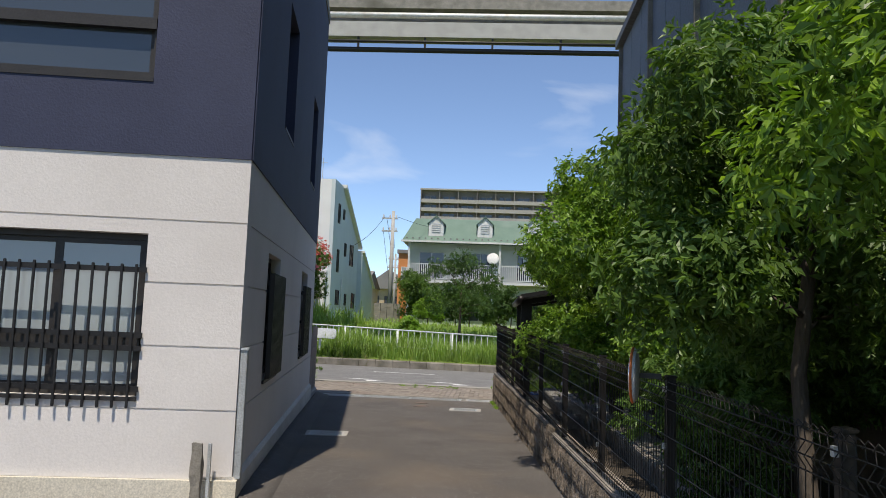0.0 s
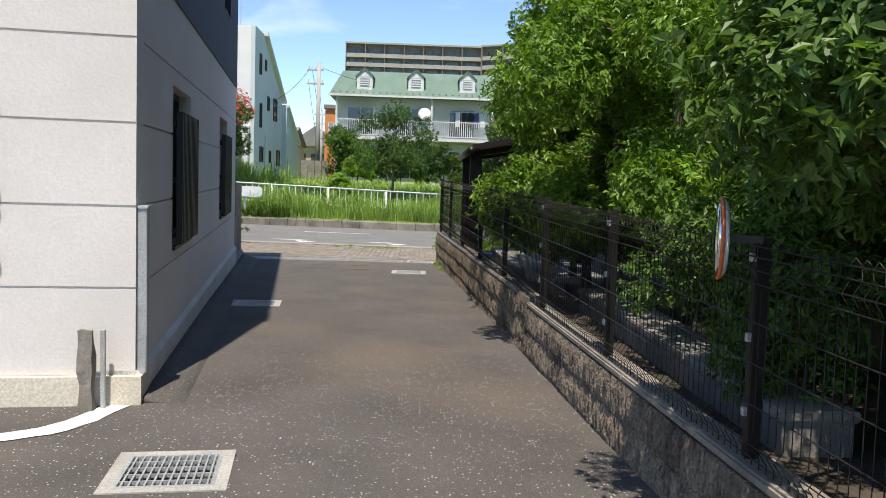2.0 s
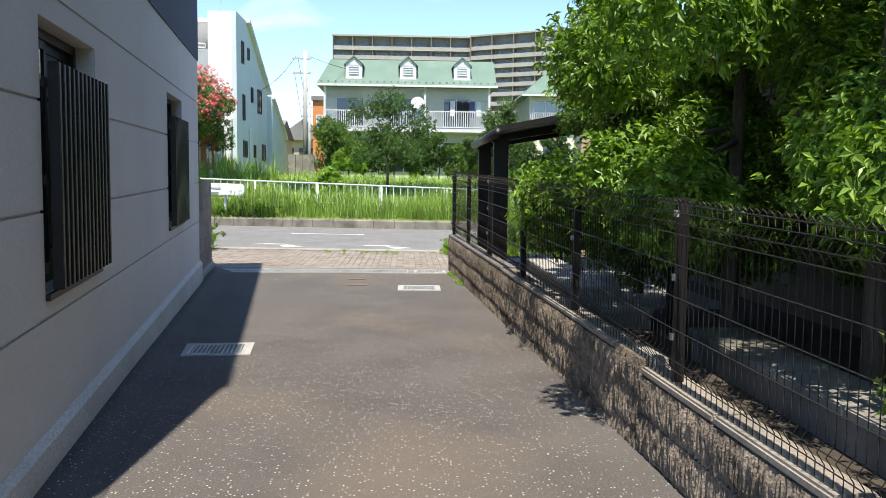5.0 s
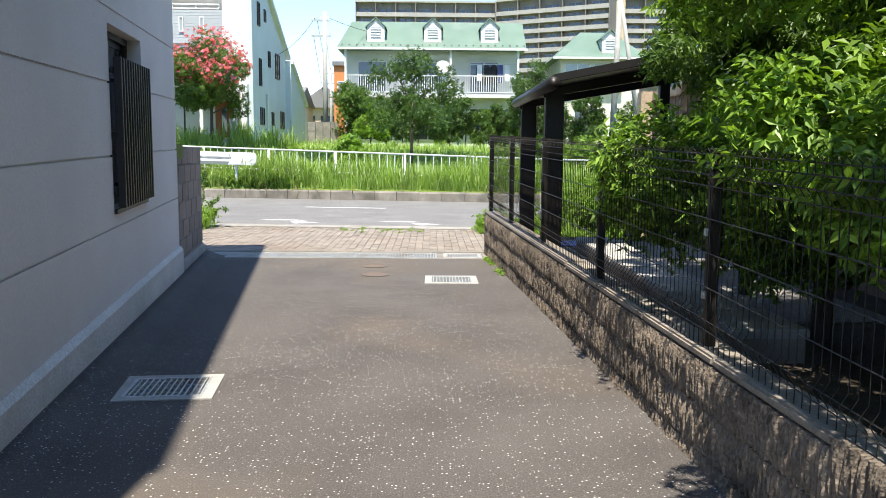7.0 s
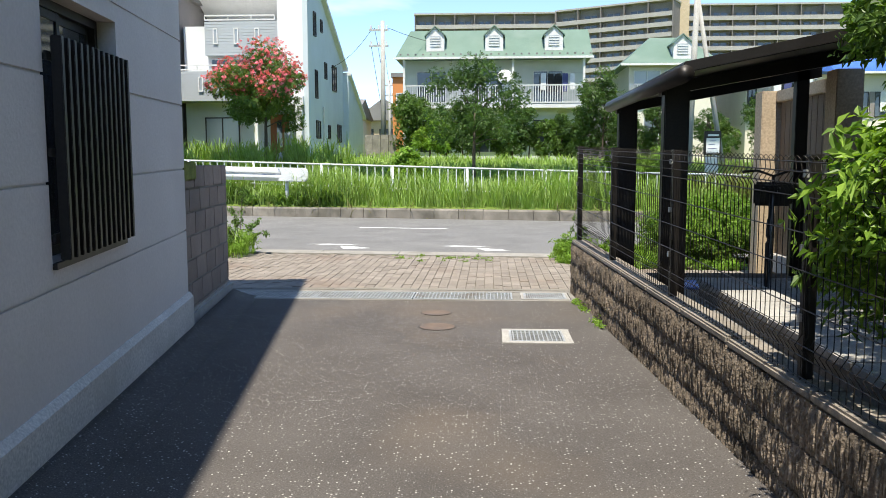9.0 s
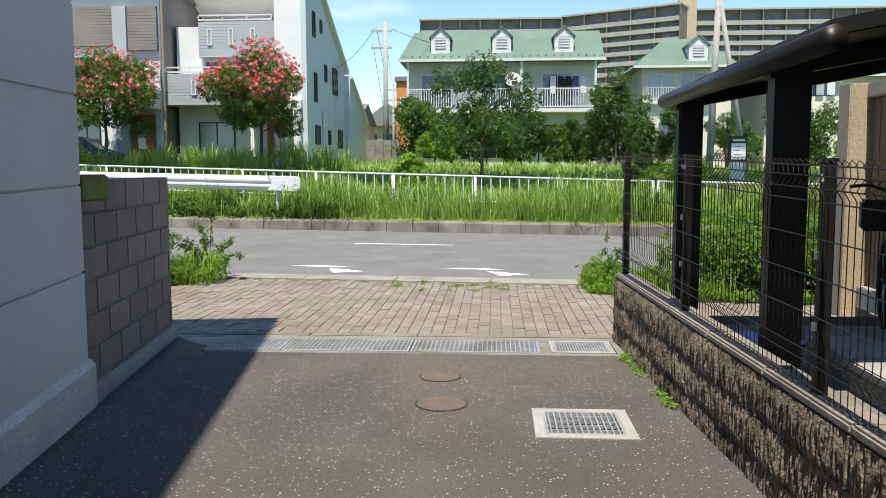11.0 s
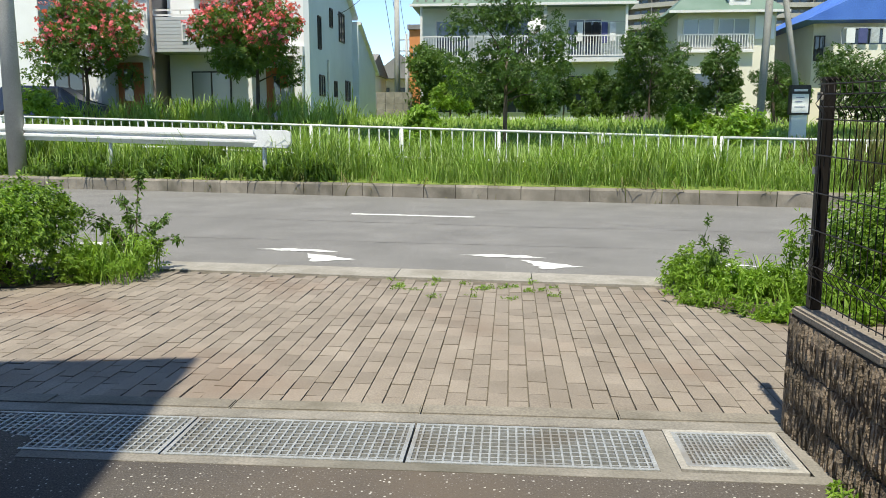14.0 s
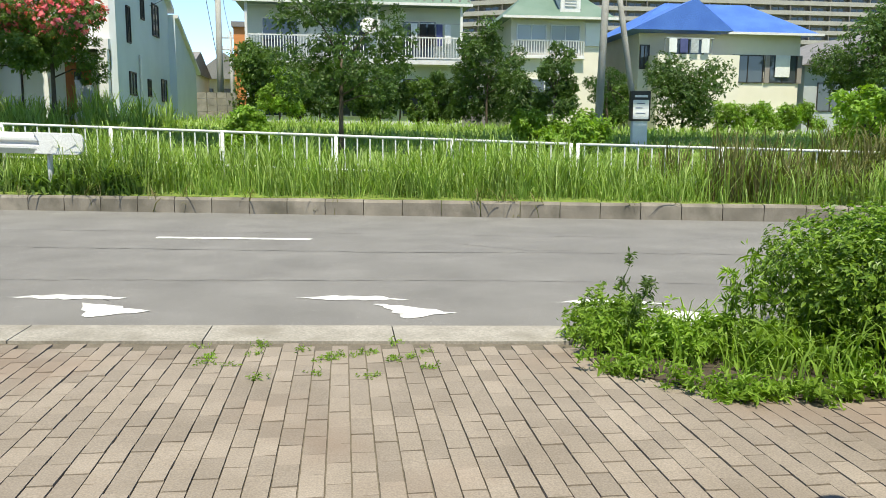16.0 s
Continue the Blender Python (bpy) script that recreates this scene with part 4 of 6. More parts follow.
# convex mirror on the fence
mr = thing("traffic_mirror", "small round orange-rimmed mirror fixed to the fence", "mirror", pose(2.20, -12.2, 1.165, 0, 0, -16))
bm = bmesh.new()
rod(bm, [(-0.004, 0, 0), (-0.012, 0, 0), (-0.0155, 0, 0)], [0.130, 0.136, 0.133], 28)
part("rim", bm, ORANGE_PLASTIC, mr, "orange plastic rim", smooth=True)
bm = bmesh.new()
rod(bm, [(0.014, 0, 0), (0.01, 0, 0), (-0.0035, 0, 0)], [0.05, 0.11, 0.131], 28)
part("backing", bm, WHITE_STEEL, mr, "white back shell", smooth=True)
bm = bmesh.new()
rod(bm, [(-0.016, 0, 0), (-0.025, 0, 0), (-0.031, 0, 0)], [0.126, 0.09, 0.03], 28)
part("mirror_face", bm, MIRROR, mr, "silvery convex mirror", smooth=True)
part("bracket", boxes((0.02, 0.12, -0.012, 0.012, -0.012, 0.012)), BLACK_METAL, mr)

# ---- trees along the fence ----
def hedge_tree(x, y, h, r, seed, mat_, twigs, label, low=0.2):
    t = thing("garden_tree", label, "tree", pose(x, y, 0.2), "trees along the fence")
    rg = random.Random(seed)
    bl, tips = [], []
    for k in range(22):
        a = rg.uniform(0, 2 * math.pi)
        q = rg.uniform(0.15, 0.85) * r
        z = h * rg.uniform(low, 0.9)
        s = r * rg.uniform(0.26, 0.44) * (1.2 - 0.5 * z / h)
        bl.append((math.cos(a) * q, math.sin(a) * q, z, s, s, s * 0.8))
        tips.append((math.cos(a) * q, math.sin(a) * q, z))
    bl.append((0, 0, h * 0.88, r * 0.3, r * 0.3, h * 0.12))
    limbs(t, (0, 0, -0.1), (0.05, 0.05, h * 0.7), 0.014 * h, tips[:8], seed)
    leaf_cloud("crown", bl, twigs, mat_, t, size=0.056, width=0.42, per=8, seed=seed, shell=0.45)
    return t


# this crown takes the darker LEAF_MID to imitate foliage in shade
hedge_tree(3.3, -4.2, 3.0, 0.85, 16, LEAF_MID, 4600, "garden tree by the shelter, leaves darkened for shade", 0.55)
hedge_tree(3.15, -5.7, 3.35, 1.05, 17, LEAF_HEDGE, 7600, "glossy-leaved garden tree by the gravel", 0.2)
hedge_tree(3.1, -7.0, 3.5, 1.2, 11, LEAF_HEDGE, 9000, "glossy-leaved garden tree leaning over the fence", 0.22)
hedge_tree(3.2, -8.5, 3.6, 1.2, 12, LEAF_HEDGE, 9200, "glossy-leaved garden tree beside the fence", 0.24)
# next two crowns: shade painted in by using the darker LEAF_MID
hedge_tree(3.7, -10.3, 3.4, 0.95, 13, LEAF_MID, 5200, "garden tree close to the house, leaves darkened for shade", 0.16)
hedge_tree(3.05, -12.2, 3.0, 1.15, 14, LEAF_MID, 6200, "dense garden tree over the mirror, leaves darkened for shade", 0.40)
hedge_tree(3.25, -13.8, 2.9, 1.05, 15, LEAF_HEDGE, 5000, "loose-leaved garden tree at the end of the row", 0.2)
# saplings in the same shaded stretch, toned down with LEAF_MID too
for x, y, h, r, sd in ((2.95, -9.9, 1.05, 0.5, 31), (3.0, -11.2, 0.9, 0.45, 32)):
    hedge_tree(x, y, h, r, sd, LEAF_MID, 520, "low leafy garden sapling behind the fence", 0.3)


def round_bush(x, y, z, rx, ry, rz_, mat_, twigs, size, label, seed, per=7, width=0.45):
    t = thing("bush", label, "bush", pose(x, y, z))
    bl = [(0, 0, rz_ * 0.75, rx, ry, rz_ * 0.9)]
    rg = random.Random(seed)
    for k in range(5):
        a = rg.uniform(0, 6.28)
        bl.append((math.cos(a) * rx * 0.5, math.sin(a) * ry * 0.5, rz_ * rg.uniform(0.6, 1.2), rx * 0.6, ry * 0.6, rz_ * 0.55))
    tips = [(b[0] + rg.uniform(-0.3, 0.3) * rx, b[1] + rg.uniform(-0.3, 0.3) * ry, b[2]) for b in bl]
    bm = bmesh.new()
    for q in tips:
        rod(bm, [(0, 0, -0.05), (q[0] * 0.5, q[1] * 0.5, q[2] * 0.6), q], [0.02, 0.014, 0.006], 5)
    part("stems", bm, BARK, t)
    leaf_cloud("foliage", bl, twigs, mat_, t, size=size, width=width, per=per, seed=seed, shell=0.7)
    return t


round_bush(-3.95, 3.15, 0, 0.62, 0.6, 0.52, LEAF_HEDGE, 3600, 0.042, "clipped round evergreen bush beside the pavement", 21)
round_bush(3.55, 3.0, 0, 0.74, 0.64, 0.54, LEAF_HEDGE, 7000, 0.042, "clipped round bush at the pavement's edge", 22)
round_bush(4.9, 2.75, 0, 0.85, 0.62, 0.52, LEAF_HEDGE, 3200, 0.05, "bright clipped bush beyond the shelter", 23)
round_bush(6.4, 2.6, 0, 0.85, 0.62, 0.5, LEAF_HEDGE, 2600, 0.05, "bright clipped bush beyond the shelter", 24)


# ---- verge: grass, guard rail, white fence ----
def scatter(n, x0, x1, v0, v1, seed, clump=0):
    rng_ = np.random.default_rng(seed)
    if clump:
        c = np.stack((rng_.uniform(x0, x1, clump), rng_.uniform(v0, v1, clump)), 1)
        q = c[rng_.integers(0, clump, n)] + rng_.normal(size=(n, 2)) * 0.10
    else:
        q = np.stack((rng_.uniform(x0, x1, n), rng_.uniform(v0, v1, n)), 1)
    return [(x, kerb_y(x) + max(v, v0), lot_z(x, kerb_y(x) + max(v, v0)) - 0.02) for x, v in q]


def grass(name, pts, h, mat_, label, seed, width, lean=0.45):
    hs = np.random.default_rng(seed).uniform(h[0], h[1], len(pts))
    return tagged(new(name, blade_mesh(name, pts, hs, mat_, seed, width, lean)), label, "grass", kind="stuff")


grass("tall_grass", scatter(26000, -17, 15, 0.16, 2.6, 41, 1300), (0.40, 0.95), GRASS, "tall bright green grass along the kerb", 42, 0.015, 0.55)
grass("tall_grass", scatter(9000, -17, 15, 0.16, 2.8, 43), (0.30, 0.75), GRASS, "tall bright green grass along the kerb", 44, 0.014, 0.7)
grass("meadow_grass", scatter(52000, -22, 26, 2.6, 18, 45), (0.14, 0.36), GRASS, "low green meadow on the open lot", 46, 0.026, 0.8)
grass("meadow_weeds", scatter(5000, -14, -5, 8, 14, 55, 160), (0.5, 1.2), GRASS, "tall green weeds before the white houses", 56, 0.03, 0.5)
grass("dry_weeds", scatter(4200, 5.6, 11.5, 0.4, 2.6, 47, 60), (0.6, 1.15), GRASS_DRY, "brownish weeds among the grass", 48, 0.018, 0.35)
grass("creeping_weeds", scatter(5000, -17, -3, 0.1, 0.9, 49, 300), (0.12, 0.4), LEAF_MID, "dark creeping weeds over the kerb", 50, 0.05, 0.9)


def local_grass(name, boxes_, n, h, mat_, label, seed, width):
    rng_ = np.random.default_rng(seed)
    pts = []
    for x0, x1, y0, y1 in boxes_:
        pts += [(rng_.uniform(x0, x1), rng_.uniform(y0, y1), 0.0) for _ in range(n)]
    return grass(name, pts, h, mat_, label, seed, width, 0.7)


bm = bmesh.new()
prism(bm, [(1.75, 3.25), (1.72, 2.72), (2.2, 2.22), (2.75, 2.06), (9, 1.8), (9, 3.0), (2.6, 3.5)], -0.1, 0.008, "z")
solid("planting_bed", bm, SOIL, "soil bed overgrown with weeds by the pavement", "soil", kind="structure")
bm = bmesh.new()
prism(bm, [(-3.3, 2.85), (-2.9, 3.5), (-3.1, 3.75), (-9, 4.4), (-9, 2.4)], -0.1, 0.008, "z")
solid("planting_bed", bm, SOIL, "soil bed with bush and weeds by the pavement", "soil", kind="structure")
def weed_patch(label, blobs, twigs, size, mat_, seed):
    """Low leafy weeds, one mass of many plants."""
    ob = leaf_cloud("weeds", blobs, twigs, mat_, None, size=size, width=0.34, per=7, seed=seed, shell=0.1, droop=-0.1)
    return tagged(ob, label, "weeds", kind="stuff")


rg = random.Random(31)
bl = [(rg.uniform(1.75, 3.0), 0, 0, 0, 0, 0) for _ in range(34)]
bl = [(x, max(2.16, 3.0 - (x - 1.75) * 0.5) + rg.uniform(0.0, 0.5), rg.uniform(0.05, 0.16), 0.16, 0.16, rg.uniform(0.08, 0.22)) for x, *_ in bl]
for k in range(26):
    u = k / 25
    x = 1.72 + 2.1 * u
    y = 2.72 - 0.52 * min(1, u * 4.4) - 0.16 * u
    bl.append((x + rg.uniform(-0.05, 0.05), y + rg.uniform(-0.08, 0.05), 0.05, 0.13, 0.1, rg.uniform(0.05, 0.12)))
weed_patch("light green leafy weeds spilling over the pavement", bl, 2800, 0.048, LEAF_LIGHT, 51)
local_grass("weed_grass", [(1.75, 2.9, 2.5, 3.3), (2.3, 3.2, 2.15, 2.9)], 260, (0.12, 0.34), LEAF_LIGHT, "light grass blades among the weeds", 57, 0.010)
bl = [(rg.uniform(-3.5, -2.75), rg.uniform(3.0, 3.7), rg.uniform(0.06, 0.25), 0.15, 0.15, rg.uniform(0.08, 0.22)) for _ in range(20)]
weed_patch("light green leafy weeds beside the round bush", bl, 800, 0.05, LEAF_LIGHT, 52)
local_grass("weed_grass", [(-3.3, -2.75, 3.0, 3.7)], 160, (0.15, 0.45), LEAF_LIGHT, "light grass blades among the weeds", 58, 0.010)
bl = [(rg.uniform(-0.7, 0.8), rg.choice((3.36, 3.18, 3.0, 2.75)) + rg.uniform(-0.1, 0.1), 0.012, 0.07, 0.07, 0.012) for _ in range(22)]
weed_patch("small weeds in the paver joints", bl, 200, 0.022, LEAF_LIGHT, 53)
bl = [(face_x(y) - 0.05, y, 0.02, 0.05, 0.09, 0.03) for y in (-0.6, -0.85, -1.0, -1.55, -1.75)]
weed_patch("small weeds at the foot of the wall", bl, 45, 0.035, LEAF_LIGHT, 54)


def tall_weed(x, y, h, seed, mat_, label, leaf):
    t = thing("tall_weed", label, "weed", pose(x, y, 0.02))
    rg_ = random.Random(seed)
    pts = [(0, 0, -0.02)]
    for k in range(1, 6):
        pts.append((rg_.uniform(-0.012, 0.012) * k, rg_.uniform(-0.012, 0.012) * k, h * k / 5))
    bm = bmesh.new()
    rod(bm, pts, [0.006, 0.006, 0.005, 0.004, 0.003, 0.002], 6)
    part("stem", bm, LEAF_MID, t)
    leaf_cloud("leaves", [(p[0], p[1], p[2], 0.028, 0.028, h * 0.1) for p in pts[1:]], 34, mat_, t, size=leaf, width=0.2, per=6, seed=seed, shell=0.2)


tall_weed(2.58, 2.75, 0.62, 1, LEAF_LIGHT, "tall feathery green weed by the pavement", 0.07)
tall_weed(2.50, 2.85, 0.5, 2, LEAF_LIGHT, "tall feathery green weed by the pavement", 0.07)
tall_weed(1.95, 2.95, 0.55, 3, LEAF_MID, "slender grey-green weed by the pavement", 0.05)
tall_weed(2.02, 3.0, 0.42, 4, LEAF_MID, "slender grey-green weed by the pavement", 0.05)
for k in range(6):
    a = 0.5 + k * 0.5
    t = thing("sapling", "arching pinnate sapling leaning over the pavement", "sapling", pose(-2.98, 3.6, 0.02), "arching saplings")
    up = (0.30, 0.46, 0.92, 0.66, 0.40, 0.56)[k]
    q = [(0, 0, -0.02), (0.10 * math.cos(a), 0.1 * math.sin(a) - 0.05, 0.5 * up), (0.24 * math.cos(a), 0.2 * math.sin(a) - 0.1, 0.86 * up), (0.46 * math.cos(a), 0.3 * math.sin(a) - 0.15, up)]
    bm = bmesh.new()
    rod(bm, q, [0.008, 0.007, 0.005, 0.002], 6)
    part("stem", bm, BARK, t)
    along_ = [Vector(q[i]).lerp(Vector(q[i + 1]), u) for i in range(3) for u in (0.2, 0.45, 0.7, 0.95)]
    leaf_cloud("leaves", [(*p, 0.05, 0.05, 0.035) for p in along_[1:]], 42, LEAF_MID, t, size=0.052, width=0.42, per=6, seed=60 + k, shell=0.2)

gr = thing("guard_rail", "white steel corrugated guard rail with rounded end", "guard rail")
gx1, gx0 = -4.15, -20.0
prof = [(0, 0.0), (-0.03, 0.05), (-0.06, 0.09), (-0.06, 0.13), (0.0, 0.165), (0.0, 0.185), (-0.06, 0.22), (-0.06, 0.26), (-0.03, 0.30), (0, 0.35)]


def rail_y(x):
    return kerb_y(x) + 0.35


def grz(x):
    return 0.80 - 0.022 * x


bm = bmesh.new()
ra = [bm.verts.new((gx0, rail_y(gx0) + a, grz(gx0) + b)) for a, b in prof]
rb = [bm.verts.new((gx1, rail_y(gx1) + a, grz(gx1) + b)) for a, b in prof]
for i in range(len(prof) - 1):
    bm.faces.new((ra[i], rb[i], rb[i + 1], ra[i + 1]))
part("beam", bm, WHITE_STEEL, gr)
bm = bmesh.new()
outline = [(gx1 - 0.62, 0.0), (gx1 + 0.12, 0.0), (gx1 + 0.20, 0.05), (gx1 + 0.22, 0.12), (gx1 + 0.22, 0.26), (gx1 + 0.19, 0.33), (gx1 + 0.10, 0.355), (gx1 - 0.62, 0.355), (gx1 - 0.50, 0.22), (gx1 - 0.50, 0.13)]
prism(bm, [(x, grz(x) + z) for x, z in outline], -0.085, 0.02, "y")
for v in bm.verts:
    v.co.y += rail_y(v.co.x)
part("end_piece", bm, WHITE_STEEL, gr, "rounded white end piece", bevel=0.012)
for k in range(5):
    x = gx1 - 0.4 - k * 3.6
    bm = bmesh.new()
    rod(bm, [(x, rail_y(x) + 0.08, 0.1), (x, rail_y(x) + 0.08, grz(x) + 0.3)], 0.045, 12)
    part("post", bm, WHITE_STEEL, gr, smooth=True)

wf = thing("white_fence", "low white steel railing along the lot", "railing")


def wf_y(x):
    return kerb_y(x) + 1.75


def wf_z(x):
    return 1.20 - (0.030 if x < 0 else 0.020) * x


for x0, x1 in ((-18, 4.2), (4.32, 11.5)):
    n = int((x1 - x0) / 2.0)
    for dz in (0.0, -0.6):
        bm = bmesh.new()
        rod(bm, [(x0, wf_y(x0), wf_z(x0) + dz), (x1, wf_y(x1), wf_z(x1) + dz)], 0.024, 8)
        part("rail", bm, WHITE_STEEL, wf, smooth=True)
    m = int((x1 - x0) / 0.22)
    for i in range(m):
        x = x0 + (i + 0.5) * (x1 - x0) / m
        part("baluster", boxes((x - 0.012, x + 0.012, wf_y(x) - 0.008, wf_y(x) + 0.008, wf_z(x) - 0.6, wf_z(x))), WHITE_STEEL, wf)
    for i in range(n + 1):
        x = x0 + i * (x1 - x0) / n
        bm = bmesh.new()
        rod(bm, [(x, wf_y(x), 0.1), (x, wf_y(x), wf_z(x) + 0.02)], 0.032, 10)
        part("post", bm, WHITE_STEEL, wf, smooth=True)


# ---- houses beyond the lot ----
GZ = 1.55


def win(parent, cx, y, z0, z1, w, frame=None, glass=None, name="window", side=False, panes=2):
    """A window on a wall that faces -y at y, or +x at x = y when side is set (cx then runs along y)."""
    fr = frame or FRAME_WHITE
    t = 0.05
    def b(a0, a1, d0, d1, c0, c1):
        return (a0, a1, y + d0, y + d1, c0, c1) if not side else (y - d1, y - d0, a0, a1, c0, c1)
    bm = bmesh.new()
    x0, x1 = cx - w / 2, cx + w / 2
    for q in ((x0, x1, z0, z0 + t), (x0, x1, z1 - t, z1), (x0, x0 + t, z0 + t, z1 - t), (x1 - t, x1, z0 + t, z1 - t)):
        bx(bm, *b(q[0], q[1], -0.06, 0.02, q[2], q[3]))
    for k in range(1, panes):
        xm = x0 + (x1 - x0) * k / panes
        bx(bm, *b(xm - 0.025, xm + 0.025, -0.05, 0.02, z0 + t, z1 - t))
    wo = part(name, bm, fr, parent)
    for k in range(panes):
        a, c = x0 + (x1 - x0) * k / panes, x0 + (x1 - x0) * (k + 1) / panes
        part("pane", boxes(b(a + 0.03, c - 0.03, -0.03, -0.01, z0 + t, z1 - t)), glass or WINDOW, wo)
    return wo


def siding(name, material, parent, dims, label="", step=0.12):
    """A sided panel: a body with each lapped board on its face."""
    x0, x1, y0, y1, z0, z1 = dims
    body = part(name, boxes((x0 + 0.01, x1 - 0.01, y0 + 0.02, y1, z0, z1)), material, parent, label)
    n = int((z1 - z0) / step)
    for k in range(n):
        z = z0 + k * (z1 - z0) / n
        part("board", boxes((x0, x1, y0, y0 + 0.019, z + 0.006, z + (z1 - z0) / n - 0.006)), material, body)
    return body


def railing(parent, x0, x1, y, z0, z1, mat_, step=0.13):
    bm = boxes((x0, x1, y - 0.03, y + 0.03, z1 - 0.06, z1), (x0, x1, y - 0.03, y + 0.03, z0, z0 + 0.06))
    n = int((x1 - x0) / step)
    for k in range(n + 1):
        x = x0 + k * (x1 - x0) / n
        bx(bm, x - 0.02, x + 0.02, y - 0.02, y + 0.02, z0 + 0.06, z1 - 0.06)
    return part("balcony_railing", bm, mat_, parent)


# three-storey white and pale blue house
hb = thing("house", "three-storey white house with pale blue gable side", "house", pose(0.06, 0, 0))
part("wall", boxes((-13.3, -7.62, 28.8, 36.4, 0.8, 7.6)), W_WHITE, hb)
bm = bmesh.new()
prism(bm, [(28.0, 0.8), (36.6, 0.8), (36.6, 6.75), (30.6, 9.5), (28.0, 9.5)], -7.62, -7.40, "x")
part("side_wall", bm, W_BLUE, hb, "pale blue gable side wall")
part("tower_wall", boxes((-8.75, -7.62, 28.0, 30.2, 4.0, 9.5)), W_WHITE, hb)
bm = bmesh.new()
prism(bm, [(36.6, 0.8), (41.5, 0.8), (41.5, 4.3), (36.6, 6.2)], -10.5, -7.1, "x")
part("rear_wing", bm, W_BLUE, hb)
bm = bmesh.new()
prism(bm, [(30.4, 9.62), (37.0, 6.62), (37.0, 6.45), (30.4, 9.42)], -13.4, -7.18, "x")
part("roof", bm, FRAME_WHITE, hb)
bm = bmesh.new()
prism(bm, [(36.6, 6.35), (42.0, 4.25), (42.0, 4.1), (36.6, 6.2)], -10.6, -6.95, "x")
part("roof", bm, FRAME_WHITE, hb)
siding("siding_band", W_GREY, hb, (-12.2, -9.1, 28.45, 28.8, 6.25, 7.75), "blue-grey lap siding")
siding("siding_band", W_GREY, hb, (-9.08, -8.76, 28.1, 28.8, 4.0, 7.7), "blue-grey lap siding")
for x in (-11.7, -10.75, -9.8):
    win(hb, x, 28.45, 6.75, 7.45, 0.22, panes=1, glass=WINDOW_PALE)
siding("balcony", W_GREY, hb, (-13.4, -10.2, 27.5, 28.8, 4.15, 5.45), "blue-grey sided balcony")
win(hb, -12.1, 27.5, 4.55, 5.2, 0.22, panes=1, glass=WINDOW_PALE)
railing(hb, -13.35, -10.2, 27.6, 5.5, 5.75, FRAME_WHITE, 0.8)
railing(hb, -12.2, -9.0, 28.5, 7.8, 8.05, FRAME_WHITE, 0.8)
win(hb, -11.2, 28.79, 4.7, 6.15, 1.7)
win(hb, -11.6, 28.79, 1.7, 3.5, 1.6, FRAME_DARK, WINDOW_PALE)
part("porch_canopy", boxes((-10.0, -7.6, 27.7, 28.8, 4.0, 4.35)), W_WHITE, hb)
part("porch_pillar", boxes((-7.95, -7.65, 27.7, 28.0, 0.8, 4.0)), W_WHITE, hb)
door = part("door", boxes((-9.35, -8.5, 28.70, 28.80, 1.3, 3.62)), DOOR_WOOD, hb, "orange-brown wooden front door")
part("door_glass", boxes((-9.05, -8.8, 28.68, 28.70, 2.1, 3.3)), WINDOW, door)
part("handle", boxes((-8.64, -8.60, 28.64, 28.70, 1.9, 2.7)), GALV, door)
for cy, w_, z0, z1 in ((29.9, 0.9, 2.55, 3.4), (32.5, 0.5, 2.6, 3.3), (35.2, 1.0, 2.5, 3.45), (34.0, 1.1, 5.1, 6.4), (31.8, 0.5, 5.5, 6.3), (29.6, 0.5, 4.4, 5.7), (29.4, 0.5, 7.2, 8.3), (30.9, 0.4, 7.6, 8.2)):
    win(hb, cy, -7.40, z0, z1, w_, FRAME_DARK, WINDOW, side=True)
bm = bmesh.new()
rod(bm, [(-7.34, 31.0, 1.4), (-7.34, 31.0, 4.1)], 0.05, 8)
part("downpipe", bm, FRAME_WHITE, hb)
part("antenna", boxes((-8.4, -8.37, 29, 29.03, 9.5, 10.9), (-8.7, -8.1, 29, 29.02, 10.6, 10.62)), GALV, hb)

# white house next to it
ha = thing("house", "white house with brown-grey bands and orange door", "house", pose(0.3, 0, 0))
part("wall", boxes((-21, -13.75, 27.4, 36, 0.8, 9.0)), W_WHITE, ha)
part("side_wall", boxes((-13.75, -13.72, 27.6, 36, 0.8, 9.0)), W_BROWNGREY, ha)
siding("siding_band", W_BROWNGREY, ha, (-18.5, -15.6, 27.2, 27.4, 6.6, 8.2))
siding("siding_band", W_BROWNGREY, ha, (-15.0, -13.76, 27.2, 27.4, 6.4, 8.2))
part("pilaster", boxes((-15.6, -15.02, 27.1, 27.4, 0.8, 8.2)), W_GREY, ha)
part("porch_canopy", boxes((-15.4, -13.7, 26.3, 27.4, 3.95, 4.75)), W_WHITE, ha)
door = part("door", boxes((-15.0, -14.0, 27.31, 27.39, 1.5, 3.75)), DOOR_WOOD, ha, "orange-brown wooden front door")
part("door_glass", boxes((-14.75, -14.4, 27.29, 27.31, 2.3, 3.5)), WINDOW, door)
win(ha, -17.2, 27.39, 4.8, 6.2, 1.8)
win(ha, -17.0, 27.39, 1.8, 3.6, 1.2, FRAME_DARK)
bm = bmesh.new()
rod(bm, [(-13.55, 27.3, 1.0), (-13.55, 27.3, 9.0)], 0.06, 8)
part("downpipe", bm, BLOCK_PLAIN, ha)
part("roof", boxes((-21.2, -13.5, 27.0, 36.2, 9.0, 9.2)), ROOF_GREY, ha)


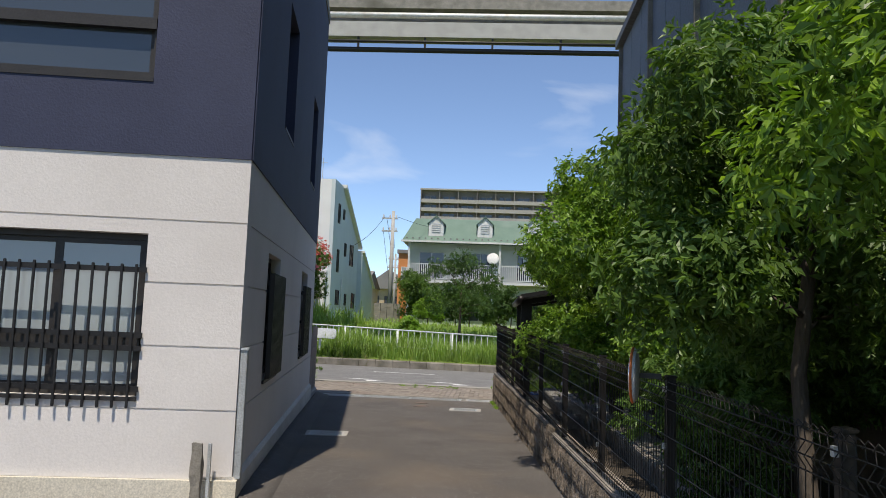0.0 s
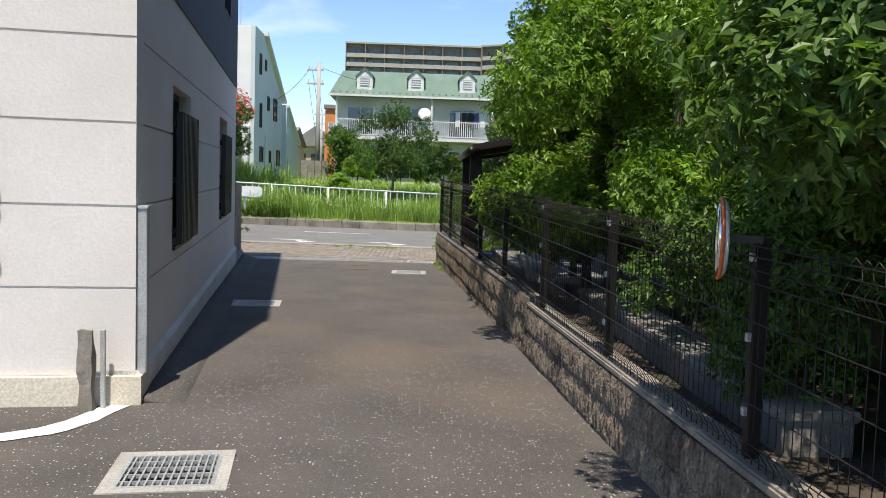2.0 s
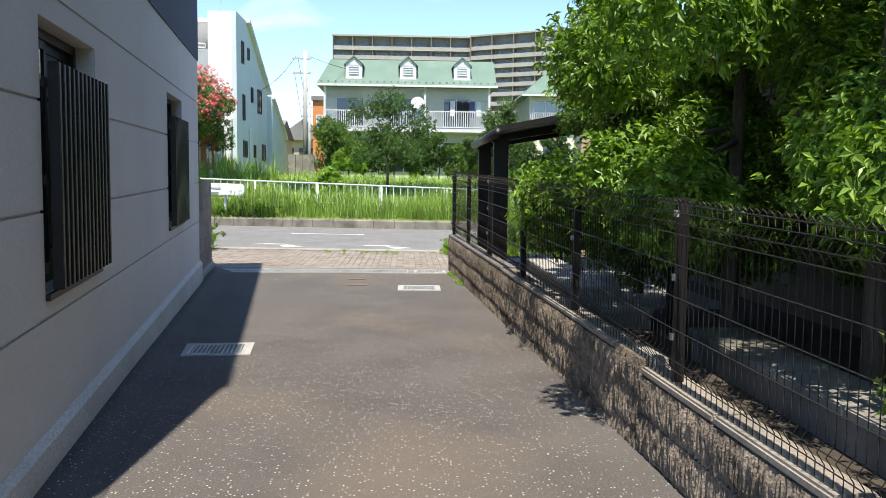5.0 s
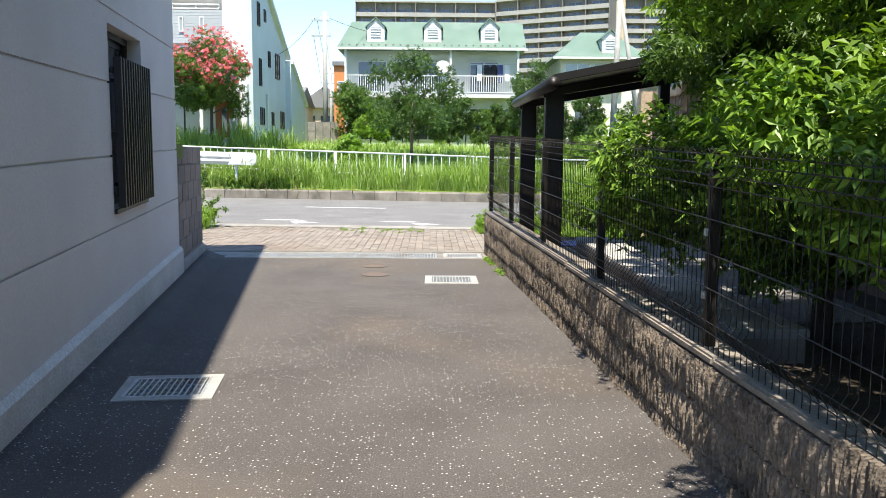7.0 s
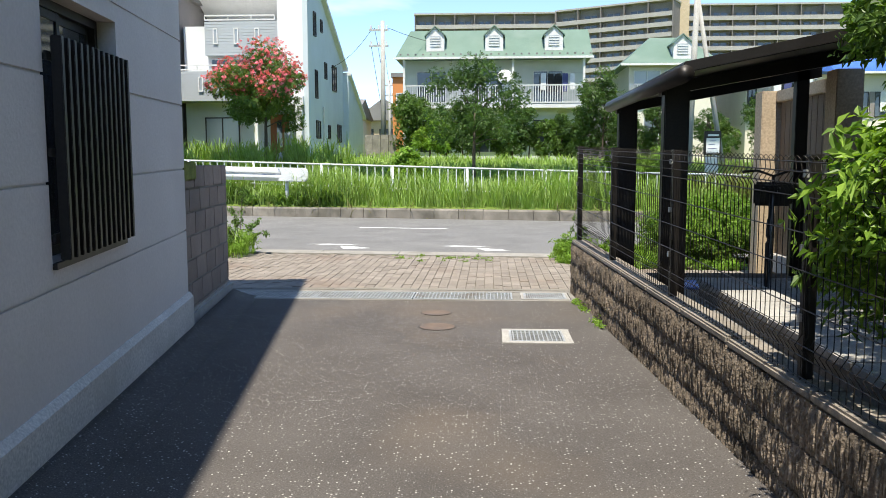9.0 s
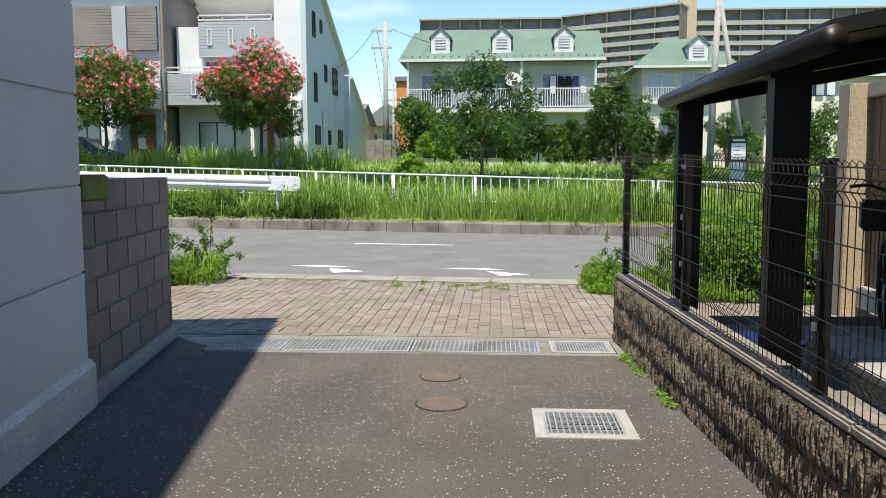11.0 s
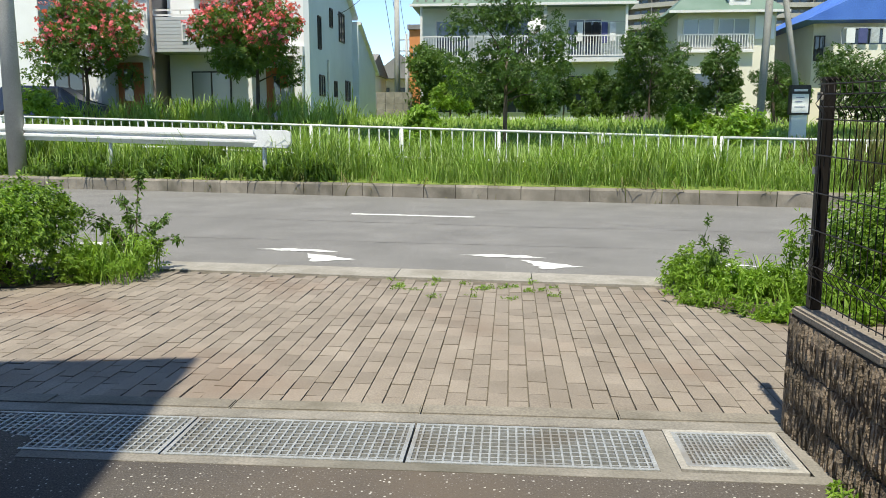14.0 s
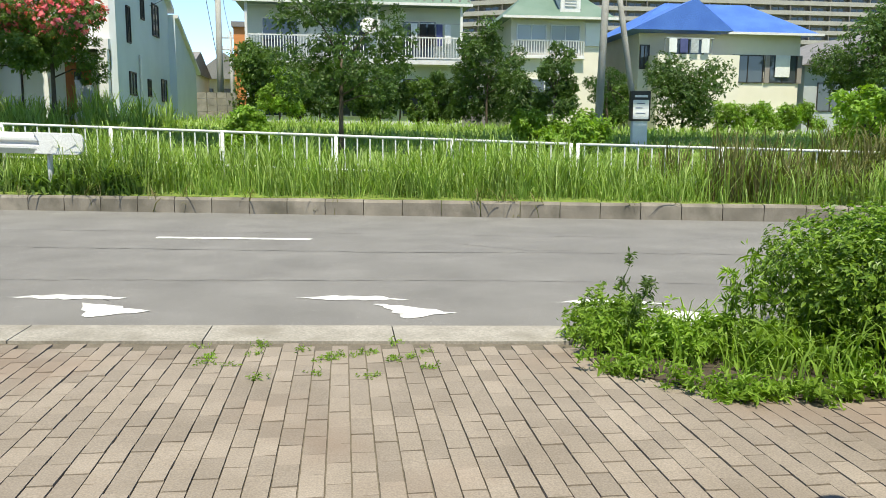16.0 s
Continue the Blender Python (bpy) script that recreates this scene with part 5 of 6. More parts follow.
def dormer(parent, cx, y, z0, w, h, back):
    bm = bmesh.new()
    prism(bm, [(cx - w / 2, z0), (cx + w / 2, z0), (cx + w / 2, z0 + h * 0.66), (cx, z0 + h), (cx - w / 2, z0 + h * 0.66)], y, y + back, "y")
    d = part("dormer", bm, FRAME_WHITE, parent, "white gabled dormer")
    for s in (-1, 1):
        bm = bmesh.new()
        prism(bm, [(cx + s * (w / 2 + 0.10), z0 + h * 0.60), (cx, z0 + h + 0.02), (cx, z0 + h + 0.09), (cx + s * (w / 2 + 0.10), z0 + h * 0.60 + 0.08)], y - 0.1, y + back, "y")
        part("dormer_roof", bm, ROOF_GREEN, d)
    bm = boxes((cx - w * 0.30, cx + w * 0.30, y - 0.02, y - 0.001, z0 + h * 0.18, z0 + h * 0.64))
    part("louvre", bm, W_GREY, d)
    for k in range(4):
        z = z0 + h * (0.20 + 0.11 * k)
        part("slat", boxes((cx - w * 0.28, cx + w * 0.28, y - 0.045, y - 0.02, z, z + 0.05)), FRAME_WHITE, d)


# long green-roofed apartment house
hg = thing("apartment_house", "two-storey pale house with green metal roof and dormers", "house", pose(0.6, 0, 0.1))
part("wall", boxes((-4.75, 5.4, 38.6, 46, 0.8, 7.1)), W_MINT, hg)
bm = bmesh.new()
v = [bm.verts.new(q) for q in ((-5.15, 37.3, 7.1), (5.75, 37.3, 7.1), (5.75, 47, 7.1), (-5.15, 47, 7.1), (-4.5, 39.8, 8.95), (5.75, 39.8, 8.95), (5.75, 44.5, 8.95), (-4.5, 44.5, 8.95))]
for f in ((0, 1, 5, 4), (1, 2, 6, 5), (2, 3, 7, 6), (3, 0, 4, 7), (4, 5, 6, 7), (3, 2, 1, 0)):
    bm.faces.new([v[i] for i in f])
part("roof", bm, ROOF_GREEN, hg)
part("gutter", boxes((-5.2, 5.8, 37.2, 37.3, 7.02, 7.14)), FRAME_WHITE, hg)
for k in range(26):
    x = -4.9 + k * 0.42
    part("snow_guard", boxes((x, x + 0.10, 37.52, 37.58, 7.28, 7.36)), ROOF_GREY, hg)
for cx in (-2.93, 0.36, 3.66):
    dormer(hg, cx, 37.85, 7.52, 1.0, 1.32, 1.8)
part("balcony_floor", boxes((-4.75, 5.4, 37.4, 38.6, 4.35, 4.55)), FRAME_WHITE, hg)
railing(hg, -4.7, 1.35, 37.45, 4.62, 5.62, FRAME_WHITE)
railing(hg, 1.45, 5.35, 37.45, 4.62, 5.62, FRAME_WHITE)
for x in (-4.65, 1.4, 5.3):
    part("balcony_post", boxes((x - 0.06, x + 0.06, 37.4, 37.52, 1.0, 7.05)), FRAME_WHITE, hg)
for cx, w_ in ((-3.2, 1.7), (0.1, 1.7), (3.4, 1.7)):
    win(hg, cx, 38.6, 4.7, 6.5, w_, FRAME_WHITE, WINDOW)
    win(hg, cx, 38.6, 1.9, 3.8, w_, FRAME_WHITE, WINDOW)
bm = bmesh.new()
bmesh.ops.create_uvsphere(bm, u_segments=16, v_segments=8, radius=0.42)
for vv in bm.verts:
    vv.co = pose(1.55, 37.3, 6.15, -20, 0, 0) @ Vector((vv.co.x, vv.co.y * 0.2, vv.co.z))
dish = solid("satellite_dish", bm, FRAME_WHITE, "white satellite dish on the balcony rail", "dish", smooth=True)
for k, c in enumerate((WHITE_STEEL, RUBBER, RUBBER, SIGN_INK, WHITE_STEEL)):
    x = 3.55 + k * 0.4
    bm = boxes((x, x + 0.3, 37.78, 37.84, 5.45 - 0.1 * (k % 2), 6.37))
    solid("laundry", bm, c, "washing hung out on the balcony", "laundry", "washing on the balcony", bevel=0.02)
solid("laundry_pole", boxes((3.2, 5.95, 37.79, 37.82, 6.36, 6.39)), GALV, "steel laundry pole on the balcony", "pole")

# smaller green-roofed house
h2 = thing("house", "cream house with green hipped roof and dormer", "house", pose(0.8, 0, 0.15))
part("wall", boxes((7.7, 12.4, 38.4, 45, 0.8, 6.7)), W_CREAM, h2)
bm = bmesh.new()
v = [bm.verts.new(q) for q in ((7.2, 37.8, 6.68), (12.8, 37.8, 6.68), (12.8, 45.6, 6.68), (7.2, 45.6, 6.68), (9.2, 40.6, 8.5), (11.2, 40.6, 8.5))]
for f in ((0, 1, 5, 4), (1, 2, 5), (2, 3, 4, 5), (3, 0, 4), (3, 2, 1, 0)):
    bm.faces.new([v[i] for i in f])
part("roof", bm, ROOF_GREEN, h2)
part("gutter", boxes((7.15, 12.85, 37.72, 37.8, 6.6, 6.72)), FRAME_WHITE, h2)
dormer(h2, 10.6, 38.3, 7.0, 1.0, 1.3, 1.6)
for cx in (8.7, 10.4):
    win(h2, cx, 38.4, 5.0, 6.4, 1.5, FRAME_WHITE, WINDOW_PALE)
win(h2, 9.4, 38.4, 2.0, 3.8, 1.7, FRAME_WHITE, WINDOW)
railing(h2, 7.75, 11.3, 38.2, 4.85, 5.65, FRAME_WHITE)
part("shutter_box", boxes((11.4, 12.3, 38.3, 38.4, 5.4, 6.5)), W_WHITE, h2)
part("balcony_ledge", boxes((7.7, 11.35, 38.1, 38.4, 4.75, 4.85)), FRAME_WHITE, h2)

# blue-roofed house
h3 = thing("house", "cream house with bright blue tiled roof and washing", "house", pose(1.05, 0, 0.3))
part("wall", boxes((14.0, 22.6, 38.6, 46, 0.8, 6.1)), W_CREAM, h3)
part("porch_wall", boxes((14.5, 18.7, 37.3, 38.6, 0.8, 4.85)), W_CREAM, h3)
bm = bmesh.new()
v = [bm.verts.new(q) for q in ((13.2, 37.9, 6.0), (23.3, 37.9, 6.0), (23.3, 46.6, 6.0), (13.2, 46.6, 6.0), (16.4, 41.5, 7.9), (21.0, 41.5, 7.9))]
for f in ((0, 1, 5, 4), (1, 2, 5), (2, 3, 4, 5), (3, 0, 4), (3, 2, 1, 0)):
    bm.faces.new([v[i] for i in f])
part("roof", bm, ROOF_BLUE, h3)
bm = bmesh.new()
prism(bm, [(13.1, 5.98), (18.3, 5.98), (16.3, 7.5)], 37.2, 41.0, "y")
part("gable_roof", bm, ROOF_BLUE, h3)
part("gutter", boxes((18.3, 23.4, 37.8, 37.9, 5.92, 6.04)), FRAME_WHITE, h3)
win(h3, 19.8, 38.6, 3.6, 5.0, 1.7, FRAME_DARK, WINDOW)
win(h3, 21.7, 38.6, 3.6, 5.0, 1.5, FRAME_DARK, WINDOW)
for x in (20.7, 22.46):
    part("shutter", boxes((x, x + 0.25, 38.5, 38.6, 3.6, 5.0)), W_BROWNGREY, h3)
win(h3, 14.3, 38.59, 4.2, 5.4, 0.5, FRAME_DARK)
win(h3, 16.6, 38.59, 4.9, 5.7, 1.6, FRAME_DARK)
for k, c in enumerate((WHITE_STEEL, SIGN_INK, GALV, WHITE_STEEL)):
    solid("laundry", boxes((16.05 + k * 0.55, 16.45 + k * 0.55, 37.15, 37.2, 5.2, 5.9)), c, "washing hung out by the blue-roofed house", "laundry", "washing by the house", bevel=0.02)
solid("laundry_rack", boxes((15.9, 18.35, 37.16, 37.19, 5.88, 5.92), (15.9, 15.94, 37.36, 37.4, 5.14, 5.9), (18.31, 18.35, 37.36, 37.4, 5.14, 5.9), (15.9, 15.94, 37.18, 37.4, 5.86, 5.9), (18.31, 18.35, 37.18, 37.4, 5.86, 5.9)), GALV, "steel laundry rack on the porch wall", "laundry rack")
solid("laundry", boxes((22.3, 23.1, 38.48, 38.53, 4.2, 5.3)), WHITE_STEEL, "pale sheet hung at the window", "laundry", bevel=0.02)

# far houses in the gap and on the edge
ho = thing("house", "orange house far behind the lane", "house", pose(0.7, 0, 0.1))
part("wall", boxes((-6.9, -5.3, 50, 56, 0, 7.4)), W_ORANGE, ho)
part("roof", boxes((-7.0, -5.2, 49.8, 56.2, 7.4, 7.7)), ROOF_GREY, ho)
win(ho, -6.2, 50, 5.0, 6.3, 0.9, FRAME_WHITE, WINDOW_PALE)
hd = thing("house", "brown-roofed house at the end of the lane", "house")
part("wall", boxes((-10.5, -6.4, 62, 70, 0, 5.2)), W_TAN, hd)
bm = bmesh.new()
prism(bm, [(-11.0, 5.1), (-5.9, 5.1), (-8.4, 7.0)], 61.5, 70.5, "y")
part("roof", bm, ROOF_GREY, hd)
win(hd, -8.0, 62, 3.0, 4.4, 1.6, FRAME_DARK)
win(hd, -9.8, 62, 3.0, 4.4, 1.0, FRAME_DARK)
he = thing("house", "grey house behind the white house", "house")
part("wall", boxes((-11.5, -8.2, 45, 53, 0, 4.6)), W_WHITE, he)
bm = bmesh.new()
prism(bm, [(45, 4.55), (53, 4.55), (49, 5.9)], -11.7, -8.0, "x")
part("roof", bm, ROOF_GREY, he)
win(he, 47, -8.2, 3.0, 4.2, 1.2, FRAME_DARK, side=True)
ow = thing("house", "orange-walled building behind the poles", "house", pose(0.9, 0, 0.2))
part("wall", boxes((12.6, 14.0, 46.5, 52, 0, 5.4)), W_ORANGE, ow)
part("roof", boxes((12.5, 14.1, 46.4, 52.1, 5.4, 5.6)), ROOF_GREY, ow)
lw = thing("lane_wall", "grey concrete block wall beside the lane", "block wall", pose(0.4, 0, 0))
for r in range(5):
    for k in range(4):
        part("block", boxes((-6.0 + k * 0.4 + 0.01, -5.6 + k * 0.4 - 0.01, 33, 33.15, GZ + r * 0.26, GZ + r * 0.26 + 0.25)), CONCRETE_DARK, lw)

# far apartment block
ap = thing("apartment_building", "long taupe ten-storey apartment block with pale balconies", "apartment building")


def wing(m, length, depth, floors, fh=2.9, base=0.0, step=6.2):
    bm = along(boxes((0, length, 0.8, depth, base, base + floors * fh + 1.2)), m)
    w_ = part("wing_wall", bm, APART, ap)
    part("roof_edge", along(boxes((-0.3, length + 0.3, -0.8, depth, base + floors * fh + 1.2, base + floors * fh + 1.7)), m), APART_RAIL, w_)
    for f in range(5, floors):
        z = base + f * fh
        part("balcony", along(boxes((0.2, length - 0.2, -0.7, 0.8, z - 0.2, z), (0.2, length - 0.2, -0.8, -0.7, z - 0.2, z + 1.05)), m), APART_RAIL, w_)
    n = int(length / step)
    for i in range(n + 1):
        x = i * length / n
        part("fin", along(boxes((x - 0.12, x + 0.12, -0.78, 0.8, base, base + floors * fh + 1.2)), m), APART, w_)
    for f in range(9, floors):
        z = base + f * fh
        for i in range(n):
            x = (i + 0.5) * length / n
            for d in (-1.05, 1.05):
                part("window", along(boxes((x + d - 0.85, x + d + 0.85, 0.72, 0.8, z + 0.1, z + 2.1)), m), WINDOW, w_)


wing(pose(-22.8, 250, 0), 62, 16, 16)
wing(pose(21.0, 248, 0, 0, 0, -29), 36, 16, 16)
wing(pose(58.5, 240, 0), 130, 16, 16)
part("stair_tower", boxes((53.2, 58.2, 236, 250, 0, 50)), W_TAN, ap)


# ---- poles and sign ----
def utility_pole(x, y, z, h, r, lean, label, arms=True):
    p = thing("utility_pole", label, "utility pole", pose(x, y, z, 0, lean, 0))
    bm = bmesh.new()
    rod(bm, [(0, 0, -0.3), (0, 0, h)], [r, r * 0.7], 14)
    part("pole", bm, POLE, p, smooth=True)
    if arms:
        for zz in (h - 0.5, h - 1.3):
            part("crossarm", boxes((-0.7, 0.3, -0.05, 0.05, zz, zz + 0.09)), GALV, p)
            for k in range(3):
                bm = bmesh.new()
                rod(bm, [(-0.6 + 0.4 * k, 0, zz + 0.09), (-0.6 + 0.4 * k, 0, zz + 0.28)], 0.045, 8)
                part("insulator", bm, FRAME_WHITE, p)
    return p


utility_pole(-4.78, 34, GZ, 7.1, 0.15, 0, "concrete utility pole with crossarms by the lane")
utility_pole(-7.4, 58, GZ, 6.6, 0.13, 0, "distant utility pole in the lane")
utility_pole(-10.45, 13.75, 0.3, 9.5, 0.2, 0, "concrete utility pole behind the guard rail", False)
utility_pole(8.58, 24.5, 1.1, 8.0, 0.14, 1.5, "concrete utility pole among the bushes", False)
utility_pole(9.95, 24.5, 1.1, 8.0, 0.11, -10, "leaning slim utility pole among the bushes", False)


def wire(pts, r=0.012):
    cu = bpy.data.curves.new("overhead_wire", "CURVE")
    cu.dimensions = "3D"
    cu.bevel_depth = r
    sp = cu.splines.new("POLY")
    sp.points.add(len(pts) - 1)
    for q, p in zip(sp.points, pts):
        q.co = (*p, 1)
    cu.materials.append(RUBBER)
    return tagged(new("overhead_wire", cu), "thin black overhead wire sagging from the pole", "wire")


def sag(a, b, s, n=10):
    a, b = Vector(a), Vector(b)
    return [a.lerp(b, i / n) - Vector((0, 0, s * 4 * (i / n) * (1 - i / n))) for i in range(n + 1)]


wire(sag((-5.3, 34, 8.3), (-7.3, 33, 6.2), 0.3))
wire(sag((-5.2, 34, 8.3), (-4.7, 34, 5.2), -0.15))
wire(sag((-5.4, 34, 7.6), (-4.75, 34, 3.6), 0.1))
wire(sag((-4.8, 34, 8.5), (-7.4, 58, 8.0), 0.5))
wire(sag((-4.5, 34, 8.3), (1.0, 50, 9.8), 0.5))

sg = thing("stop_sign_post", "white sign stand with printed notice in the grass", "sign", pose(8.3, 20, 0.72))
part("stand", boxes((-0.2, 0.22, -0.05, 0.12, -0.05, 0.92)), SIGN_WHITE, sg, bevel=0.01)
part("board", boxes((-0.27, 0.27, -0.09, 0.1, 0.92, 1.72)), FRAME_DARK, sg, bevel=0.01)
part("notice", boxes((-0.22, 0.22, -0.10, -0.09, 0.97, 1.48)), SIGN_WHITE, sg)
for k, (a, b, z) in enumerate(((-0.18, 0.18, 1.55), (-0.12, 0.1, 1.38), (-0.15, 0.05, 1.26), (-0.15, 0.12, 1.12))):
    part("text_bar", boxes((a, b, -0.108, -0.1, z, z + (0.06 if k == 0 else 0.02))), SIGN_INK if k else WHITE_STEEL, sg)


# ---- trees and shrubs of the lot ----
def lot_tree(name, label, x, y, h, trunk_h, r, crown, mat_, twigs, size, seed, cat="tree", tr=0.07, flowers=None, n=12, fl=0, fat=1.0):
    z = lot_z(x, y) - 0.03
    t = thing(name, label, cat, pose(x, y, z))
    rg = random.Random(seed)
    bl, tips = [], []
    for k in range(n):
        a, q = rg.uniform(0, 6.28), rg.uniform(0.1, 0.9) ** 0.7 * r
        zz = trunk_h + (h - trunk_h) * rg.uniform(0.15, 0.85)
        s = r * rg.uniform(0.20, 0.38) * fat
        bl.append((math.cos(a) * q, math.sin(a) * q, zz, s, s, s * crown))
        tips.append((math.cos(a) * q, math.sin(a) * q, zz))
    bl.append((0, 0, h - r * 0.3, r * 0.4, r * 0.4, r * 0.35))
    limbs(t, (0, 0, -0.1), (0.03, 0.0, trunk_h + (h - trunk_h) * 0.45), tr, tips[:9], seed)
    leaf_cloud("crown", bl, twigs, mat_, t, size=size, width=0.5, per=7, seed=seed, shell=0.4)
    if flowers:
        fb = [(b[0], b[1], b[2] + b[5] * 0.35, b[3] * 1.05, b[4] * 1.05, b[5] * 0.9) for b in bl if b[2] > trunk_h + (h - trunk_h) * 0.35]
        leaf_cloud("blossoms", fb, fl, flowers, t, size=size * 0.75, width=0.9, per=9, seed=seed + 5, shell=0.9, label="pink blossom clusters")
    return t


lot_tree("crape_myrtle", "crape myrtle in pink bloom before the white house", -8.5, 25, 5.0, 1.3, 2.2, 0.8, LEAF_MID, 3300, 0.12, 61, flowers=LEAF_PINK, fl=950, n=26)
lot_tree("crape_myrtle", "crape myrtle in pink bloom beside the parked car", -14.8, 25, 4.8, 1.3, 2.2, 0.8, LEAF_MID, 3000, 0.12, 62, flowers=LEAF_PINK, fl=480, n=26)
lot_tree("lot_tree", "slender dark-leaved tree standing in the meadow", 0.25, 17.2, 4.05, 0.8, 1.6, 0.8, LEAF_DARK, 2300, 0.085, 63, tr=0.055, n=34)
for k, (x, y, h, r, mt, tw) in enumerate(((-3.5, 33, 3.3, 1.2, LEAF_MID, 1700), (6.4, 33, 4.7, 1.35, LEAF_DARK, 2300), (8.6, 30, 3.4, 0.8, LEAF_DARK, 1300), (-2.2, 32, 2.3, 0.8, LEAF_LIGHT, 800), (14.2, 31, 3.0, 1.6, LEAF_DARK, 2000), (7.5, 31, 2.2, 0.9, LEAF_DARK, 1000), (12.0, 32, 2.2, 0.8, LEAF_MID, 800))):
    lot_tree("shrub", "dense evergreen shrub in front of the houses", x, y, h, 0.25, r, 1.1, mt, tw, 0.13, 70 + k, "shrub", 0.05, n=20, fat=1.35)
for k in range(9):
    x = -1.5 + k * 0.85
    lot_tree("hedge_shrub", "dark hedge shrub below the balcony house", x, 34.2 + 0.3 * (k % 2), 2.1 + 0.35 * ((k * 7) % 3), 0.15, 0.8, 1.0, LEAF_DARK if k % 3 else LEAF_MID, 700, 0.13, 90 + k, "shrub", 0.04, n=12, fat=1.5)
for k in range(5):
    x = 17.2 + k * 0.95
    lot_tree("hedge_shrub", "clipped bright green hedge by the blue-roofed house", x, 33, 1.35, 0.1, 0.62, 1.0, LEAF_LIGHT, 500, 0.12, 110 + k, "shrub", 0.03, n=12, fat=1.6)
for k, (x, y, h, r) in enumerate(((-1.9, 18.5, 1.1, 0.5), (-13.5, 20, 1.6, 0.9), (6.2, 18.5, 1.2, 0.7), (12.4, 16.5, 1.5, 0.7), (5.2, 19, 1.1, 0.6))):
    lot_tree("bramble", "light green broad-leaved weed shrub in the meadow", x, y, h, 0.1, r, 1.0, LEAF_LIGHT, 420, 0.14, 120 + k, "shrub", 0.02, n=12, fat=1.4)
lot_tree("tree", "large dark tree beside the blue-roofed house", 26.3, 36, 6.4, 1.6, 2.6, 0.9, LEAF_DARK, 3000, 0.18, 131, tr=0.16, n=24, fat=1.2)
lot_tree("bramble", "light green broad-leaved sapling above the grass", 10.6, 13.6, 1.9, 0.3, 0.7, 1.0, LEAF_LIGHT, 420, 0.12, 132, "shrub", 0.025, n=12)
hs = thing("house", "grey-walled house beyond the blue-roofed one", "house")
part("wall", boxes((26.0, 36, 42, 50, 0, 5.2)), W_GREY, hs)
bm = bmesh.new()
prism(bm, [(25.5, 5.1), (36.5, 5.1), (31, 7.2)], 41.5, 50.5, "y")
part("roof", bm, ROOF_GREY, hs)
win(hs, 27.6, 42, 2.6, 4.2, 1.6, FRAME_DARK)
win(hs, 30.5, 42, 2.6, 4.2, 1.6, FRAME_DARK)
cp = thing("cloud_pine", "cloud-pruned garden tree with rounded pads", "tree", pose(10.9, 30.5, GZ))
rg = random.Random(8)
pads = [(rg.uniform(-0.8, 0.8), rg.uniform(-0.4, 0.4), 0.5 + k * 0.16, rg.uniform(0.28, 0.42)) for k in range(11)]
limbs(cp, (0, 0, -0.1), (0, 0, 2.1), 0.06, [(a, b, c) for a, b, c, d in pads], 8)
leaf_cloud("foliage", [(a, b, c, d, d, d * 0.6) for a, b, c, d in pads], 1500, PINE, cp, size=0.07, width=0.3, per=8, seed=9, shell=0.9)

# footbridge high over the lot, only its underside in sight
fb = thing("footbridge", "elevated concrete footbridge with pipes below the deck", "bridge")
part("deck", boxes((-18, 18, 14.5, 18.5, 13.9, 14.3)), CONCRETE_DARK, fb)
part("edge_beam", boxes((-18, 18, 14.0, 14.5, 12.55, 13.15)), POLE, fb)
part("girder", boxes((-18, 18, 14.9, 15.3, 13.2, 13.9)), CONCRETE_DARK, fb)
for y, z, r_ in ((14.1, 12.05, 0.10), (14.4, 13.55, 0.12), (13.9, 12.32, 0.05)):
    bm = bmesh.new()
    rod(bm, [(-18, y, z), (18, y, z)], r_, 10)
    part("pipe", bm, BLACK_METAL if z < 13 else GALV, fb, smooth=True)
for k in range(14):
    part("hanger", boxes((-17 + k * 2.6, -16.92 + k * 2.6, 14.05, 14.15, 11.98, 12.6)), BLACK_METAL, fb)
for x in (-17.5, 17.5):
    part("pier", boxes((x - 0.5, x + 0.5, 14.2, 18.2, 0, 13.2)), POLE, fb)


# ---- small things ----
kp = []
rg = random.Random(91)
for k in range(26):
    x = rg.uniform(-9, 8)
    kp += [(x + rg.uniform(-0.08, 0.08), kerb_y(x) - 0.01 + rg.uniform(-0.02, 0.1), rg.choice((0.0, 0.2, 0.24))) for _ in range(rg.randint(4, 14))]
grass("kerb_weeds", kp, (0.10, 0.28), GRASS_DRY, "straggling weeds in the kerb joints", 92, 0.012, 1.2)
solid("gate_post", boxes((-8.15, -7.85, 26.7, 27.0, 1.2, 2.75)), W_GREY, "grey gate post with letter box by the door", "gate post", bevel=0.02)
bm = bmesh.new()
bmesh.ops.create_icosphere(bm, subdivisions=3, radius=0.5)
for v in bm.verts:
    v.co = Vector((v.co.x * 1.3, v.co.y * 0.7, v.co.z * 0.8)) * (1 + 0.18 * noise.noise(v.co * 3))
wc = solid("covered_scooter", bm, FRAME_WHITE, "white sheet draped over something by the door", "cover", smooth=True)
wc.matrix_basis = pose(-7.75, 26.2, 1.55)

